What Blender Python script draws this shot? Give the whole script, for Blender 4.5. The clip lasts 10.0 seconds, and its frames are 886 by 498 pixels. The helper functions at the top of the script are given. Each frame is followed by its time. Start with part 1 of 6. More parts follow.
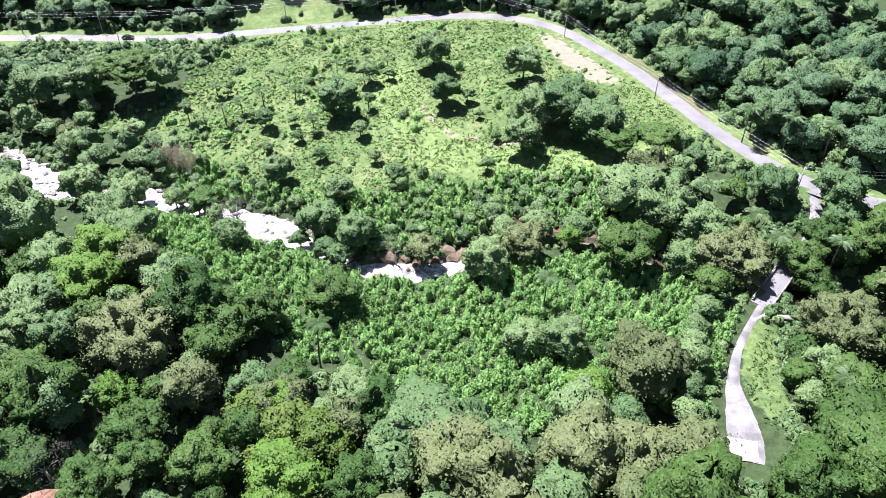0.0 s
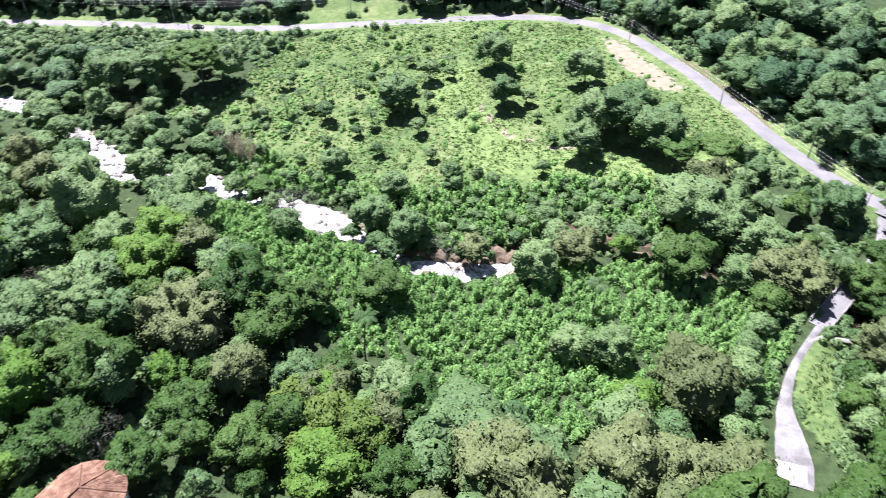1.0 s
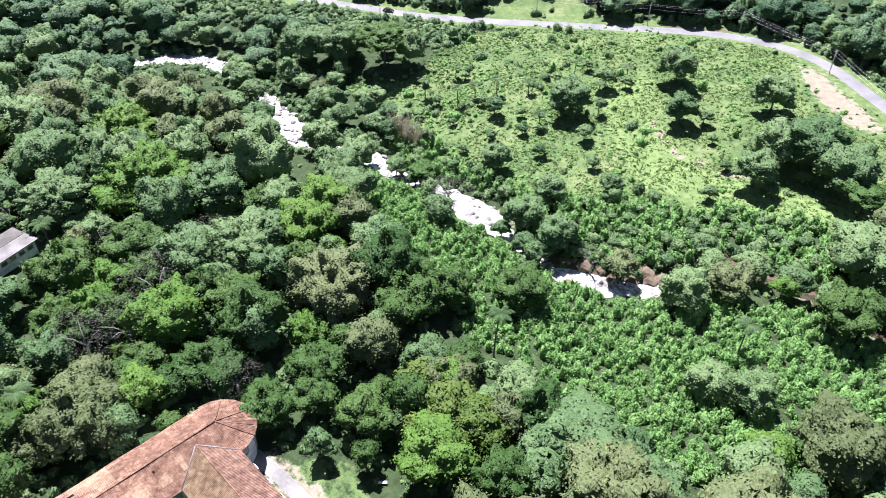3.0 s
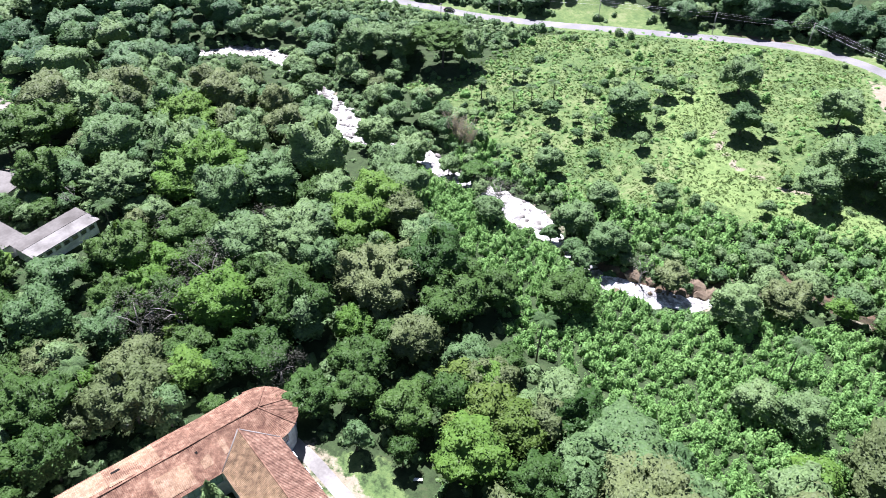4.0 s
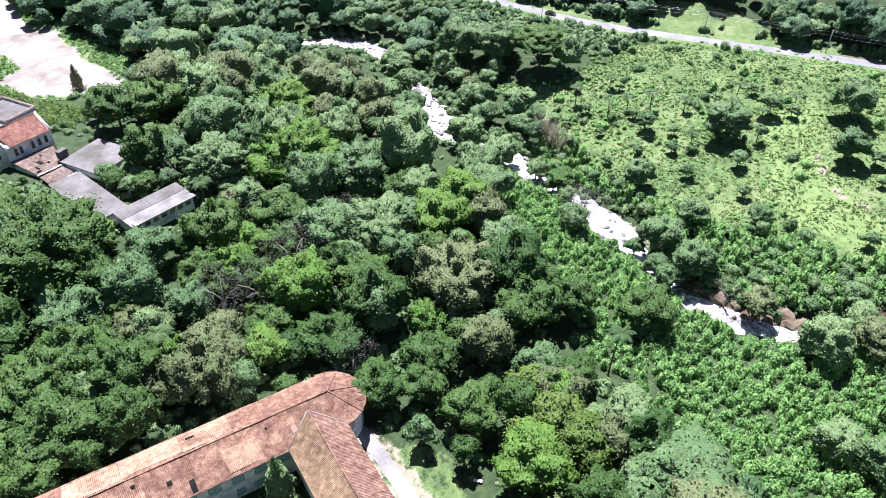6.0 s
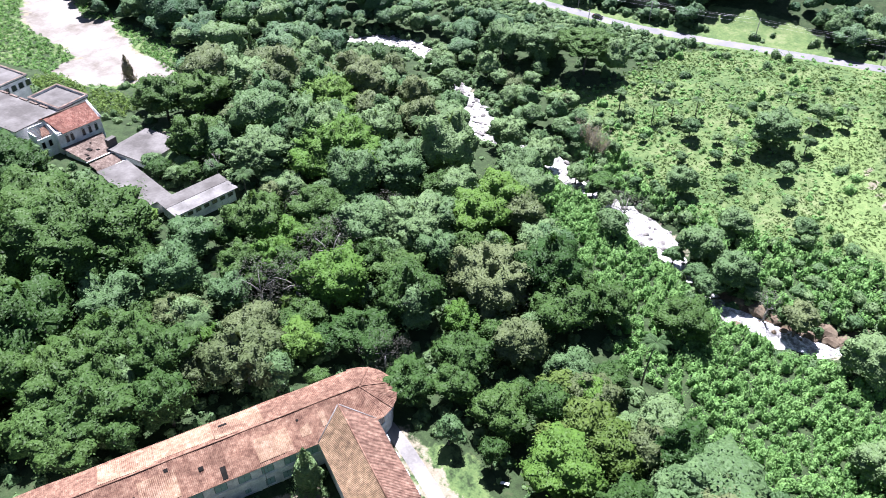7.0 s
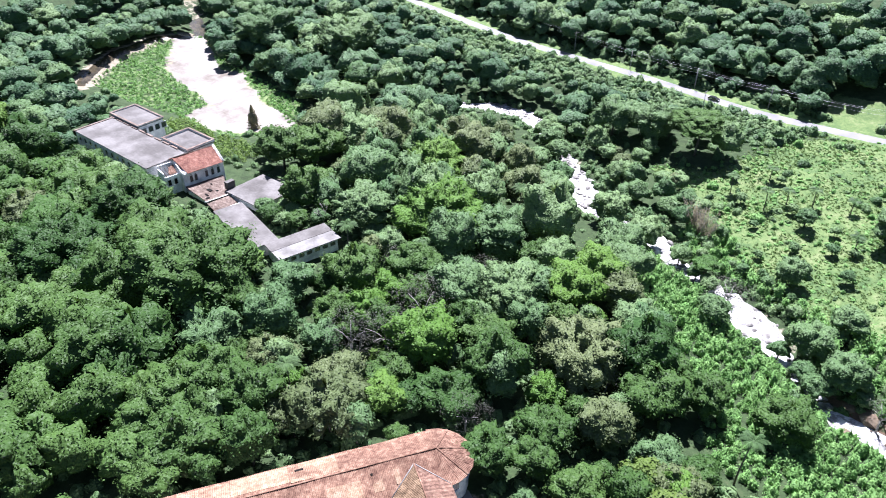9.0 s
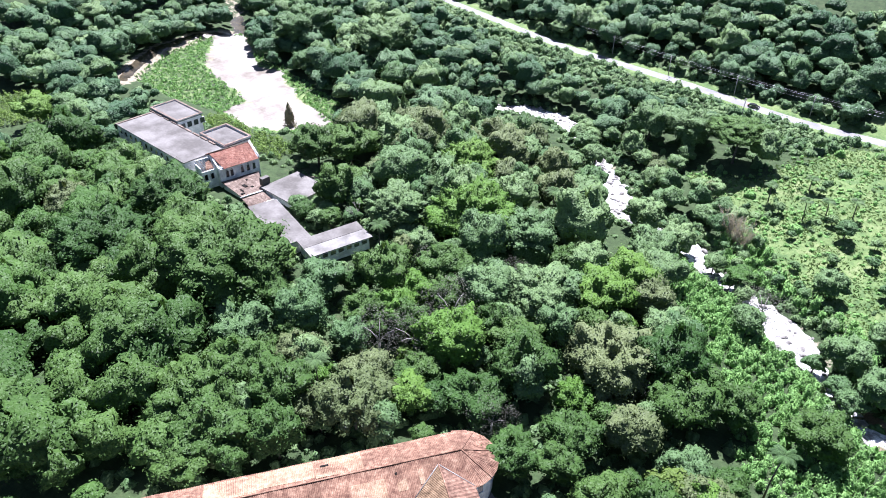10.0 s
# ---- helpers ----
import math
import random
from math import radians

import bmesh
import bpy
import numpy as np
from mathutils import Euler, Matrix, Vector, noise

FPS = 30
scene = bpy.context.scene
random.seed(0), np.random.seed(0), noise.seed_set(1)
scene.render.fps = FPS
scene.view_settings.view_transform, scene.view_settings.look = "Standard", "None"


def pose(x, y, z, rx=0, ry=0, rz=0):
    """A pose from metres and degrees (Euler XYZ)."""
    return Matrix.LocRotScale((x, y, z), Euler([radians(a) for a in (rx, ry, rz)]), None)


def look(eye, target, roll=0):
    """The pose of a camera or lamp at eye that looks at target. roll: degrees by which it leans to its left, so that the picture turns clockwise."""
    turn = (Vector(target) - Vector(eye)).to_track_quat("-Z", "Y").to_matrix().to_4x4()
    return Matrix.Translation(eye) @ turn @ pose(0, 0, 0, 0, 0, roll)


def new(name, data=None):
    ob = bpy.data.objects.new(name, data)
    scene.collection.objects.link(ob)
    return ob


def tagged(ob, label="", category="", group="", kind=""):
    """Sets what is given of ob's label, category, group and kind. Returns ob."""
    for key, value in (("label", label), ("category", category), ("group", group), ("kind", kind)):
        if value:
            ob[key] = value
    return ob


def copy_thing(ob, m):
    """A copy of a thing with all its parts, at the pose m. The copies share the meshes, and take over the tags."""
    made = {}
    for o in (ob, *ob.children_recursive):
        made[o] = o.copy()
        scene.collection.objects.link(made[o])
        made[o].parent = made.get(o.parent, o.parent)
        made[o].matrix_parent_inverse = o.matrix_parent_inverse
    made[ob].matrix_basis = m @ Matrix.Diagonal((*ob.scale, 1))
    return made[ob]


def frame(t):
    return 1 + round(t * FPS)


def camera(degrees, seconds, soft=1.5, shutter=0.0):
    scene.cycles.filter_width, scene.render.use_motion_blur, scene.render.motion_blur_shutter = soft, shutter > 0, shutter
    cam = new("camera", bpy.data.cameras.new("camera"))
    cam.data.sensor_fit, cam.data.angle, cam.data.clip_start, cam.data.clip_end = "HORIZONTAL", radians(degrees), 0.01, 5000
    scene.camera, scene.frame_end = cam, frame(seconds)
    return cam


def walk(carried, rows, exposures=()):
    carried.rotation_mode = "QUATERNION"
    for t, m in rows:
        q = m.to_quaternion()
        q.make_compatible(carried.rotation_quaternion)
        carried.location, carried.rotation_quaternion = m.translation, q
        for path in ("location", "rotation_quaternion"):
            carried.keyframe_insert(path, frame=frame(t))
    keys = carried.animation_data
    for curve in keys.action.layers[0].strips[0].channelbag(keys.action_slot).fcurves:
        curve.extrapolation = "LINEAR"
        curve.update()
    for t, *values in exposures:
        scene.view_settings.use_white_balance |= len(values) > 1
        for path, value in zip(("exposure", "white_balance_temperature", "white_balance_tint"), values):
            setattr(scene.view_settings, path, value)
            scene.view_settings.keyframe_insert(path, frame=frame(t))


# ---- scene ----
cam = camera(62.2, 10.0, soft=0.75, shutter=0.5)
EYE = 110.0
# seconds, yaw to the left, pitch, roll: a hovering drone that turns where it is
ROWS = [
    (0.0, 0.11, -39.07, -0.28),
    (0.5, 1.65, -39.06, -0.25),
    (1.0, 5.18, -39.09, -0.24),
    (1.5, 10.74, -39.13, -0.20),
    (2.0, 15.19, -39.14, -0.14),
    (2.5, 17.58, -39.14, -0.06),
    (4.0, 24.61, -39.12, 0.08),
    (4.5, 26.90, -39.10, 0.08),
    (5.0, 29.04, -39.09, 0.06),
    (6.5, 34.36, -39.09, 0.05),
    (7.0, 36.28, -39.09, 0.07),
    (7.5, 38.48, -39.06, 0.10),
    (8.0, 40.95, -38.60, 0.14),
    (8.5, 43.28, -35.90, 0.16),
    (9.0, 45.46, -34.10, 0.18),
    (9.5, 47.24, -34.06, 0.22),
    (10.0, 48.36, -34.01, 0.24),
]
walk(cam, [(t, pose(0, 0, EYE, 0, 0, yaw) @ pose(0, 0, 0, 90 + pitch) @ pose(0, 0, 0, 0, 0, roll)) for t, yaw, pitch, roll in ROWS],
     exposures=[(0.0, 2.26, 5900, 23), (2.5, 2.18, 5850, 23), (5.0, 2.21, 5750, 23), (8.0, 2.27, 5650, 23), (10.0, 2.36, 5600, 23)])

# ---- daylight ----
SUN_UP, SUN_LEFT = 64.0, 42.0
world = bpy.data.worlds.new("sky")
world.use_nodes = True
sky = world.node_tree.nodes.new("ShaderNodeTexSky")
sky.sky_type, sky.sun_disc = "NISHITA", False
sky.sun_elevation, sky.sun_rotation = radians(SUN_UP), radians(-SUN_LEFT)
world.node_tree.nodes["Background"].inputs["Strength"].default_value = 0.03
world.node_tree.links.new(sky.outputs["Color"], world.node_tree.nodes["Background"].inputs["Color"])
scene.world = world
sun = new("sun", bpy.data.lights.new("sun", "SUN"))
sun.data.energy, sun.data.angle, sun.data.color = 5.0, radians(0.5), (1.0, 0.955, 0.88)
SUN_WAY = Vector((-math.sin(radians(SUN_LEFT)) * math.cos(radians(SUN_UP)), math.cos(radians(SUN_LEFT)) * math.cos(radians(SUN_UP)), math.sin(radians(SUN_UP))))
sun.matrix_world = look(SUN_WAY * 400, (0, 0, 0))


# ---- materials ----
def material(name, rough=0.8, spec=0.3):
    m = bpy.data.materials.new(name)
    m.use_nodes = True
    b = m.node_tree.nodes["Principled BSDF"]
    b.inputs["Roughness"].default_value = rough
    b.inputs["Specular IOR Level"].default_value = spec
    return m, m.node_tree.nodes, m.node_tree.links, b


def coords(n, l, scale, detail=4.0, rough=0.6, kind="Object"):
    c = n.new("ShaderNodeTexCoord")
    t = n.new("ShaderNodeTexNoise")
    t.inputs["Scale"].default_value, t.inputs["Detail"].default_value, t.inputs["Roughness"].default_value = scale, detail, rough
    if kind == "World":
        g = n.new("ShaderNodeNewGeometry")
        l.new(g.outputs["Position"], t.inputs["Vector"])
    else:
        l.new(c.outputs[kind], t.inputs["Vector"])
    return t.outputs["Fac"]


def ramp(n, l, fac, stops):
    r = n.new("ShaderNodeValToRGB")
    while len(r.color_ramp.elements) < len(stops):
        r.color_ramp.elements.new(0.5)
    for e, (p, c) in zip(r.color_ramp.elements, stops):
        e.position, e.color = p, (*c, 1)
    l.new(fac, r.inputs["Fac"])
    return r.outputs["Color"]


def mix(n, l, fac, a, b, mode="MIX"):
    m = n.new("ShaderNodeMix")
    m.data_type, m.blend_type = "RGBA", mode
    for socket, v in ((m.inputs["Factor"], fac), (m.inputs[6], a), (m.inputs[7], b)):
        if isinstance(v, (int, float)):
            socket.default_value = v
        elif isinstance(v, tuple):
            socket.default_value = (*v, 1)
        else:
            l.new(v, socket)
    return m.outputs[2]


def sums(n, l, op, a, b):
    m = n.new("ShaderNodeMath")
    m.operation = op
    for socket, v in zip(m.inputs, (a, b)):
        if isinstance(v, (int, float)):
            socket.default_value = v
        else:
            l.new(v, socket)
    return m.outputs[0]


def bump(n, l, b, fac, strength, distance=0.1):
    p = n.new("ShaderNodeBump")
    p.inputs["Strength"].default_value, p.inputs["Distance"].default_value = strength, distance
    l.new(fac, p.inputs["Height"])
    l.new(p.outputs["Normal"], b.inputs["Normal"])


def plain(name, dark, light, scale, rough=0.8, spec=0.3, relief=0.3, fine=None, metal=0.0):
    """A worn surface: two tones by coarse stains, broken by fine grain."""
    m, n, l, b = material(name, rough, spec)
    coarse, grain = coords(n, l, scale, 5), coords(n, l, fine or scale * 9, 3)
    c = ramp(n, l, coarse, [(0.36, dark), (0.64, light)])
    l.new(mix(n, l, 0.35, c, ramp(n, l, grain, [(0.3, (0.55, 0.55, 0.55)), (0.7, (1.25, 1.25, 1.25))]), "MULTIPLY"), b.inputs["Base Color"])
    b.inputs["Metallic"].default_value = metal
    bump(n, l, b, grain, relief, 0.03)
    return m


INNER = {}


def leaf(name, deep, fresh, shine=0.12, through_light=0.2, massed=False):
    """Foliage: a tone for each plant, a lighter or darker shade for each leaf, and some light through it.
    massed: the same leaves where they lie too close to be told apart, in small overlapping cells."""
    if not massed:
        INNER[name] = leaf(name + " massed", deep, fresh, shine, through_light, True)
    m, n, l, b = material(name, 0.55, shine)
    tone, info, geo = n.new("ShaderNodeAttribute"), n.new("ShaderNodeObjectInfo"), n.new("ShaderNodeNewGeometry")
    tone.attribute_name = "tone"
    plant = sums(n, l, "FRACT", sums(n, l, "ADD", tone.outputs["Fac"], info.outputs["Random"]), 0.0)
    c = mix(n, l, plant, deep, fresh)
    single = geo.outputs["Random Per Island"]
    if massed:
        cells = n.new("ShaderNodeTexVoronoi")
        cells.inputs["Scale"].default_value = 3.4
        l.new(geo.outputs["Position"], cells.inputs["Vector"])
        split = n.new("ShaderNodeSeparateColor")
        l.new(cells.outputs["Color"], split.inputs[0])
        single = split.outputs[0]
    c = mix(n, l, 0.7, c, ramp(n, l, single, [(0.0, (0.66, 0.68, 0.70)), (0.8, (1.06, 1.06, 1.03)), (1.0, (1.2, 1.18, 1.1))]), "MULTIPLY")
    c = mix(n, l, 0.5, c, ramp(n, l, coords(n, l, 0.5, 3, kind="World"), [(0.3, (0.7, 0.72, 0.75)), (0.7, (1.25, 1.2, 1.1))]), "MULTIPLY")
    l.new(c, b.inputs["Base Color"])
    t = n.new("ShaderNodeBsdfTranslucent")
    l.new(mix(n, l, 1.0, c, (1.2, 1.25, 0.85), "MULTIPLY"), t.inputs["Color"])
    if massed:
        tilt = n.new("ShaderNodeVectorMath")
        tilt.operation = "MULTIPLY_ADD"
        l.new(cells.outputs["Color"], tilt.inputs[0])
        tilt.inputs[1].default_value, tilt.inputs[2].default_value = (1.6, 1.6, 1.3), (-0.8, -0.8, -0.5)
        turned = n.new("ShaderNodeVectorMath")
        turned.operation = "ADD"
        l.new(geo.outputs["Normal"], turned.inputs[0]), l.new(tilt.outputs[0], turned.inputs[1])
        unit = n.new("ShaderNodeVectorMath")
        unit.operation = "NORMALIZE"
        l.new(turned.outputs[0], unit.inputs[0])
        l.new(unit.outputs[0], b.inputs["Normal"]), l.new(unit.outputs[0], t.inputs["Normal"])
    s = n.new("ShaderNodeMixShader")
    s.inputs[0].default_value = through_light
    l.new(b.outputs[0], s.inputs[1]), l.new(t.outputs[0], s.inputs[2])
    l.new(s.outputs[0], n["Material Output"].inputs["Surface"])
    return m


LEAF = {
    "dark": leaf("dark leaves", (0.022, 0.054, 0.012), (0.049, 0.092, 0.022)),
    "mid": leaf("green leaves", (0.048, 0.095, 0.036), (0.103, 0.160, 0.065)),
    "bright": leaf("fresh green leaves", (0.053, 0.114, 0.018), (0.082, 0.146, 0.028)),
    "olive": leaf("olive leaves", (0.062, 0.086, 0.034), (0.092, 0.118, 0.050)),
    "gold": leaf("golden green leaves", (0.050, 0.088, 0.016), (0.075, 0.112, 0.025)),
    "dry": leaf("greyish dry leaves", (0.070, 0.073, 0.060), (0.100, 0.102, 0.086)),
    "umbrella": leaf("feathery green leaves", (0.036, 0.080, 0.017), (0.052, 0.098, 0.024)),
    "field": leaf("shrub field leaves", (0.102, 0.208, 0.060), (0.145, 0.262, 0.084), 0.08, 0.28),
    "palm": leaf("palm leaves", (0.044, 0.088, 0.030), (0.076, 0.128, 0.050), 0.2, 0.25),
    "grass": leaf("grass blades", (0.064, 0.112, 0.030), (0.100, 0.150, 0.046), 0.10, 0.3),
    "hedge": leaf("yellowish green leaves", (0.080, 0.140, 0.026), (0.118, 0.182, 0.042)),
    # extra blue in this leaf colour paints in the haze of distance
    "wood": leaf("haze-tinted wood leaves", (0.028, 0.066, 0.030), (0.070, 0.122, 0.056)),
    "bamboo": leaf("dry bamboo leaves", (0.230, 0.200, 0.145), (0.310, 0.275, 0.205), 0.13, 0.45),
}
BARK = plain("bark", (0.055, 0.047, 0.039), (0.121, 0.105, 0.088), 1.2, 0.9, 0.1, 0.6)
PALE_BARK = plain("bleached bark", (0.15, 0.142, 0.13), (0.26, 0.25, 0.23), 1.2, 0.9, 0.1, 0.6)
ASPHALT = plain("worn asphalt", (0.086, 0.085, 0.088), (0.128, 0.126, 0.130), 0.10, 0.75, 0.35, 0.3, 3.0)
CONCRETE = plain("pale concrete", (0.115, 0.110, 0.105), (0.21, 0.203, 0.195), 0.15, 0.85, 0.25, 0.3, 2.0)
YARD = plain("pale grey worn concrete", (0.086, 0.084, 0.086), (0.165, 0.161, 0.162), 0.22, 0.85, 0.25, 0.3, 2.0)
SLAB = plain("weathered roof slab", (0.058, 0.054, 0.050), (0.118, 0.112, 0.106), 0.14, 0.9, 0.2, 0.3, 1.6)
SHEET = plain("pale fibre-cement sheets", (0.085, 0.081, 0.077), (0.150, 0.145, 0.139), 0.3, 0.9, 0.2, 0.3, 1.8)
PLASTER = plain("white plaster", (0.46, 0.47, 0.48), (0.80, 0.80, 0.79), 0.35, 0.85, 0.2, 0.2, 3.0)
SHUTTER = plain("green painted shutters", (0.19, 0.30, 0.285), (0.28, 0.39, 0.37), 1.0, 0.6, 0.4, 0.2)
GLASS = plain("dark window glass", (0.02, 0.025, 0.03), (0.04, 0.05, 0.055), 0.6, 0.08, 0.6, 0.0)
# near-black base colour that paints in the shade inside openings
OPENING_SHADE = plain("near-black opening shade", (0.004, 0.004, 0.0035), (0.010, 0.009, 0.008), 0.6, 0.9, 0.1, 0.2)
ROCK = plain("pale river rock", (0.085, 0.079, 0.072), (0.21, 0.20, 0.19), 0.35, 0.85, 0.3, 0.7, 4.0)
BROWN_ROCK = plain("brown river rock", (0.070, 0.050, 0.033), (0.150, 0.118, 0.082), 0.5, 0.85, 0.25, 0.7, 4.0)
SAND = plain("pale sand", (0.090, 0.078, 0.062), (0.200, 0.188, 0.172), 0.07, 0.9, 0.2, 0.3, 1.2)
POLE_GREY = plain("grey concrete post", (0.187, 0.182, 0.176), (0.264, 0.259, 0.248), 1.0, 0.85, 0.2, 0.2)
WIRE = plain("dull aluminium cable", (0.30, 0.30, 0.31), (0.42, 0.42, 0.43), 1.0, 0.5, 0.5, 0.0, metal=0.6)
PAINT = plain("black car paint", (0.012, 0.012, 0.014), (0.022, 0.022, 0.025), 0.5, 0.25, 0.6, 0.0)
RUBBER = plain("tyre rubber", (0.012, 0.012, 0.012), (0.03, 0.03, 0.03), 3.0, 0.9, 0.2, 0.2)
RED_LAMP = plain("red lamp glass", (0.30, 0.02, 0.02), (0.40, 0.03, 0.03), 3.0, 0.2, 0.5, 0.0)


def land_material():
    m, n, l, b = material("ground cover", 0.9, 0.15)
    a = n.new("ShaderNodeAttribute")
    a.attribute_name = "cover"
    s = n.new("ShaderNodeSeparateColor")
    l.new(a.outputs["Color"], s.inputs[0])
    big, small, tiny = (coords(n, l, k, 5, 0.68, kind="World") for k in (0.07, 0.5, 2.8))
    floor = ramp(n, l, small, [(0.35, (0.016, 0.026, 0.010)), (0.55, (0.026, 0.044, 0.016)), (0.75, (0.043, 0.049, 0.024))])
    grass = ramp(n, l, sums(n, l, "ADD", sums(n, l, "MULTIPLY", big, 0.5), sums(n, l, "MULTIPLY", small, 0.5)),
                 [(0.36, (0.030, 0.058, 0.019)), (0.44, (0.052, 0.086, 0.029)), (0.53, (0.076, 0.112, 0.038)), (0.62, (0.112, 0.136, 0.060))])
    lush = ramp(n, l, small, [(0.36, (0.070, 0.112, 0.035)), (0.64, (0.120, 0.166, 0.058))])
    soft = sums(n, l, "ADD", a.outputs["Alpha"], sums(n, l, "MULTIPLY", sums(n, l, "SUBTRACT", small, 0.5), 0.9))
    grass = mix(n, l, ramp(n, l, soft, [(0.2, (0, 0, 0)), (0.85, (1, 1, 1))]), grass, lush)
    earth = ramp(n, l, small, [(0.3, (0.125, 0.107, 0.075)), (0.7, (0.190, 0.172, 0.133))])
    cut = ramp(n, l, small, [(0.3, (0.050, 0.033, 0.022)), (0.7, (0.102, 0.072, 0.050))])
    grain = ramp(n, l, tiny, [(0.3, (0.6, 0.6, 0.6)), (0.7, (1.3, 1.3, 1.25))])

    def patchy(channel):
        return ramp(n, l, sums(n, l, "ADD", s.outputs[channel], sums(n, l, "MULTIPLY", sums(n, l, "SUBTRACT", small, 0.5), 1.1)), [(0.42, (0, 0, 0)), (0.58, (1, 1, 1))])
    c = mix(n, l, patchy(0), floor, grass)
    c = mix(n, l, patchy(1), c, earth)
    c = mix(n, l, patchy(2), c, cut)
    l.new(mix(n, l, 0.6, c, grain, "MULTIPLY"), b.inputs["Base Color"])
    bump(n, l, b, sums(n, l, "ADD", tiny, small), 0.5, 0.25)
    return m


def water_material():
    m, n, l, b = material("river water", 0.12, 0.5)
    w, f = coords(n, l, 0.12, 5, 0.65, "World"), coords(n, l, 0.9, 6, 0.7, "World")
    a = n.new("ShaderNodeAttribute")
    a.attribute_name = "foam"
    k = ramp(n, l, sums(n, l, "ADD", a.outputs["Fac"], sums(n, l, "MULTIPLY", sums(n, l, "SUBTRACT", f, 0.5), 2.2)), [(0.40, (0, 0, 0)), (0.62, (1, 1, 1))])
    l.new(mix(n, l, k, ramp(n, l, w, [(0.35, (0.016, 0.015, 0.011)), (0.65, (0.060, 0.048, 0.030))]), ramp(n, l, coords(n, l, 0.55, 6, 0.75, "World"), [(0.34, (0.055, 0.050, 0.046)), (0.46, (0.15, 0.146, 0.144)), (0.60, (0.50, 0.50, 0.51))])), b.inputs["Base Color"])
    l.new(ramp(n, l, k, [(0, (0.1, 0.1, 0.1)), (1, (0.7, 0.7, 0.7))]), b.inputs["Roughness"])
    bump(n, l, b, f, 0.6, 0.25)
    return m


def tile_material(name, dark, light, pale):
    """Clay tiles: each rib and course a little off the next, washed-out and sooty stretches over all."""
    m, n, l, b = material(name, 0.85, 0.25)
    wide, mid, fine = coords(n, l, 0.22, 4), coords(n, l, 1.1, 5, 0.7), coords(n, l, 5.0, 3)
    c = ramp(n, l, mid, [(0.36, dark), (0.52, light), (0.70, pale)])
    c = mix(n, l, 0.8, c, ramp(n, l, wide, [(0.34, (0.62, 0.58, 0.56)), (0.5, (1, 1, 1)), (0.66, (1.28, 1.3, 1.3))]), "MULTIPLY")
    l.new(mix(n, l, 0.6, c, ramp(n, l, fine, [(0.32, (0.5, 0.5, 0.5)), (0.68, (1.4, 1.4, 1.4))]), "MULTIPLY"), b.inputs["Base Color"])
    bump(n, l, b, fine, 0.8, 0.06)
    return m


TILE = tile_material("clay roof tiles", (0.076, 0.037, 0.024), (0.140, 0.079, 0.052), (0.222, 0.146, 0.101))
TILE_PALE = tile_material("sun-bleached clay tiles", (0.148, 0.092, 0.056), (0.205, 0.138, 0.090), (0.265, 0.195, 0.138))
TILE_MOSSY = tile_material("ochre mossy tiles", (0.080, 0.052, 0.028), (0.150, 0.100, 0.058), (0.215, 0.152, 0.095))
TILE_BROWN = tile_material("mossy brown tiles", (0.058, 0.040, 0.031), (0.108, 0.080, 0.064), (0.175, 0.140, 0.118))
TILE_DARK = tile_material("weathered dark tiles", (0.074, 0.039, 0.027), (0.132, 0.076, 0.053), (0.198, 0.135, 0.098))
TILE_RED = tile_material("red clay tiles", (0.095, 0.036, 0.026), (0.155, 0.070, 0.050), (0.21, 0.125, 0.095))
LAND, WATER = land_material(), water_material()

# ---- the lie of the land ----
ROAD = [(-900, 330), (-420, 285), (-295, 268), (-265, 264.4), (-235, 260.8), (-207, 258.6), (-177, 259.6), (-150, 260.5), (-125, 260), (-102, 259.6),
        (-77, 263.2), (-53, 268.5), (-32, 272.8), (-14.7, 276.7), (2.8, 279.5), (18.2, 279.2), (33, 274.5), (45, 264.6), (55, 248.5), (64, 232),
        (72.2, 211.5), (78.3, 195), (84.4, 181.5), (89.6, 172.8), (97, 163), (110, 154), (135, 142), (220, 120), (900, 60)]
DRIVE = [(97.5, 161.5), (96.5, 154.5), (91.4, 143.8), (79.4, 129.9), (71.5, 120.3), (66.9, 114.1), (61.8, 106.5), (57.9, 97.3), (57.2, 91.6), (56.4, 84.5), (54.8, 79.0)]
RIVER = [(-1200, 300), (-420, 200), (-350, 172), (-335, 160), (-306, 150), (-273, 143), (-250, 133), (-226, 138), (-215, 165), (-202, 190), (-190, 201), (-182, 209), (-170, 211.5), (-157, 207.5), (-148, 203),
         (-136, 195), (-126, 186.5), (-116, 178.5), (-108, 172.5), (-98, 171.5), (-88, 170.5), (-79, 168), (-71, 163), (-62, 161.5), (-54, 157.5), (-46, 154.5), (-40, 152), (-34, 147), (-27, 142), (-19, 137.5), (-6, 136.5), (3, 139.5), (10, 146),
         (20, 154), (39, 149), (58, 139), (79, 130), (100, 118), (140, 95), (300, 40), (1200, -200)]
MEADOW = [(-109, 203), (-89, 213), (-76, 252), (-50, 265), (-19, 271), (16, 273), (31, 266), (42, 250), (60, 222), (72, 204), (76, 190), (62, 178), (44, 171.5), (18, 171), (-14, 167),
          (-41, 166), (-63, 170), (-84, 196)]
FIELD = [(-19.6, 130), (4.4, 132), (15.4, 137), (40, 138), (59, 132), (64, 118), (57, 104), (49.5, 89), (35, 92), (17.5, 86), (7, 88), (-8, 94), (-20, 103), (-24, 117)]
FIELD_WEST = [(-84, 161), (-62, 153.5), (-46, 149), (-31, 138), (-19.7, 131), (-17, 107), (-28, 101), (-36, 113), (-54, 127), (-69, 134), (-77, 146)]
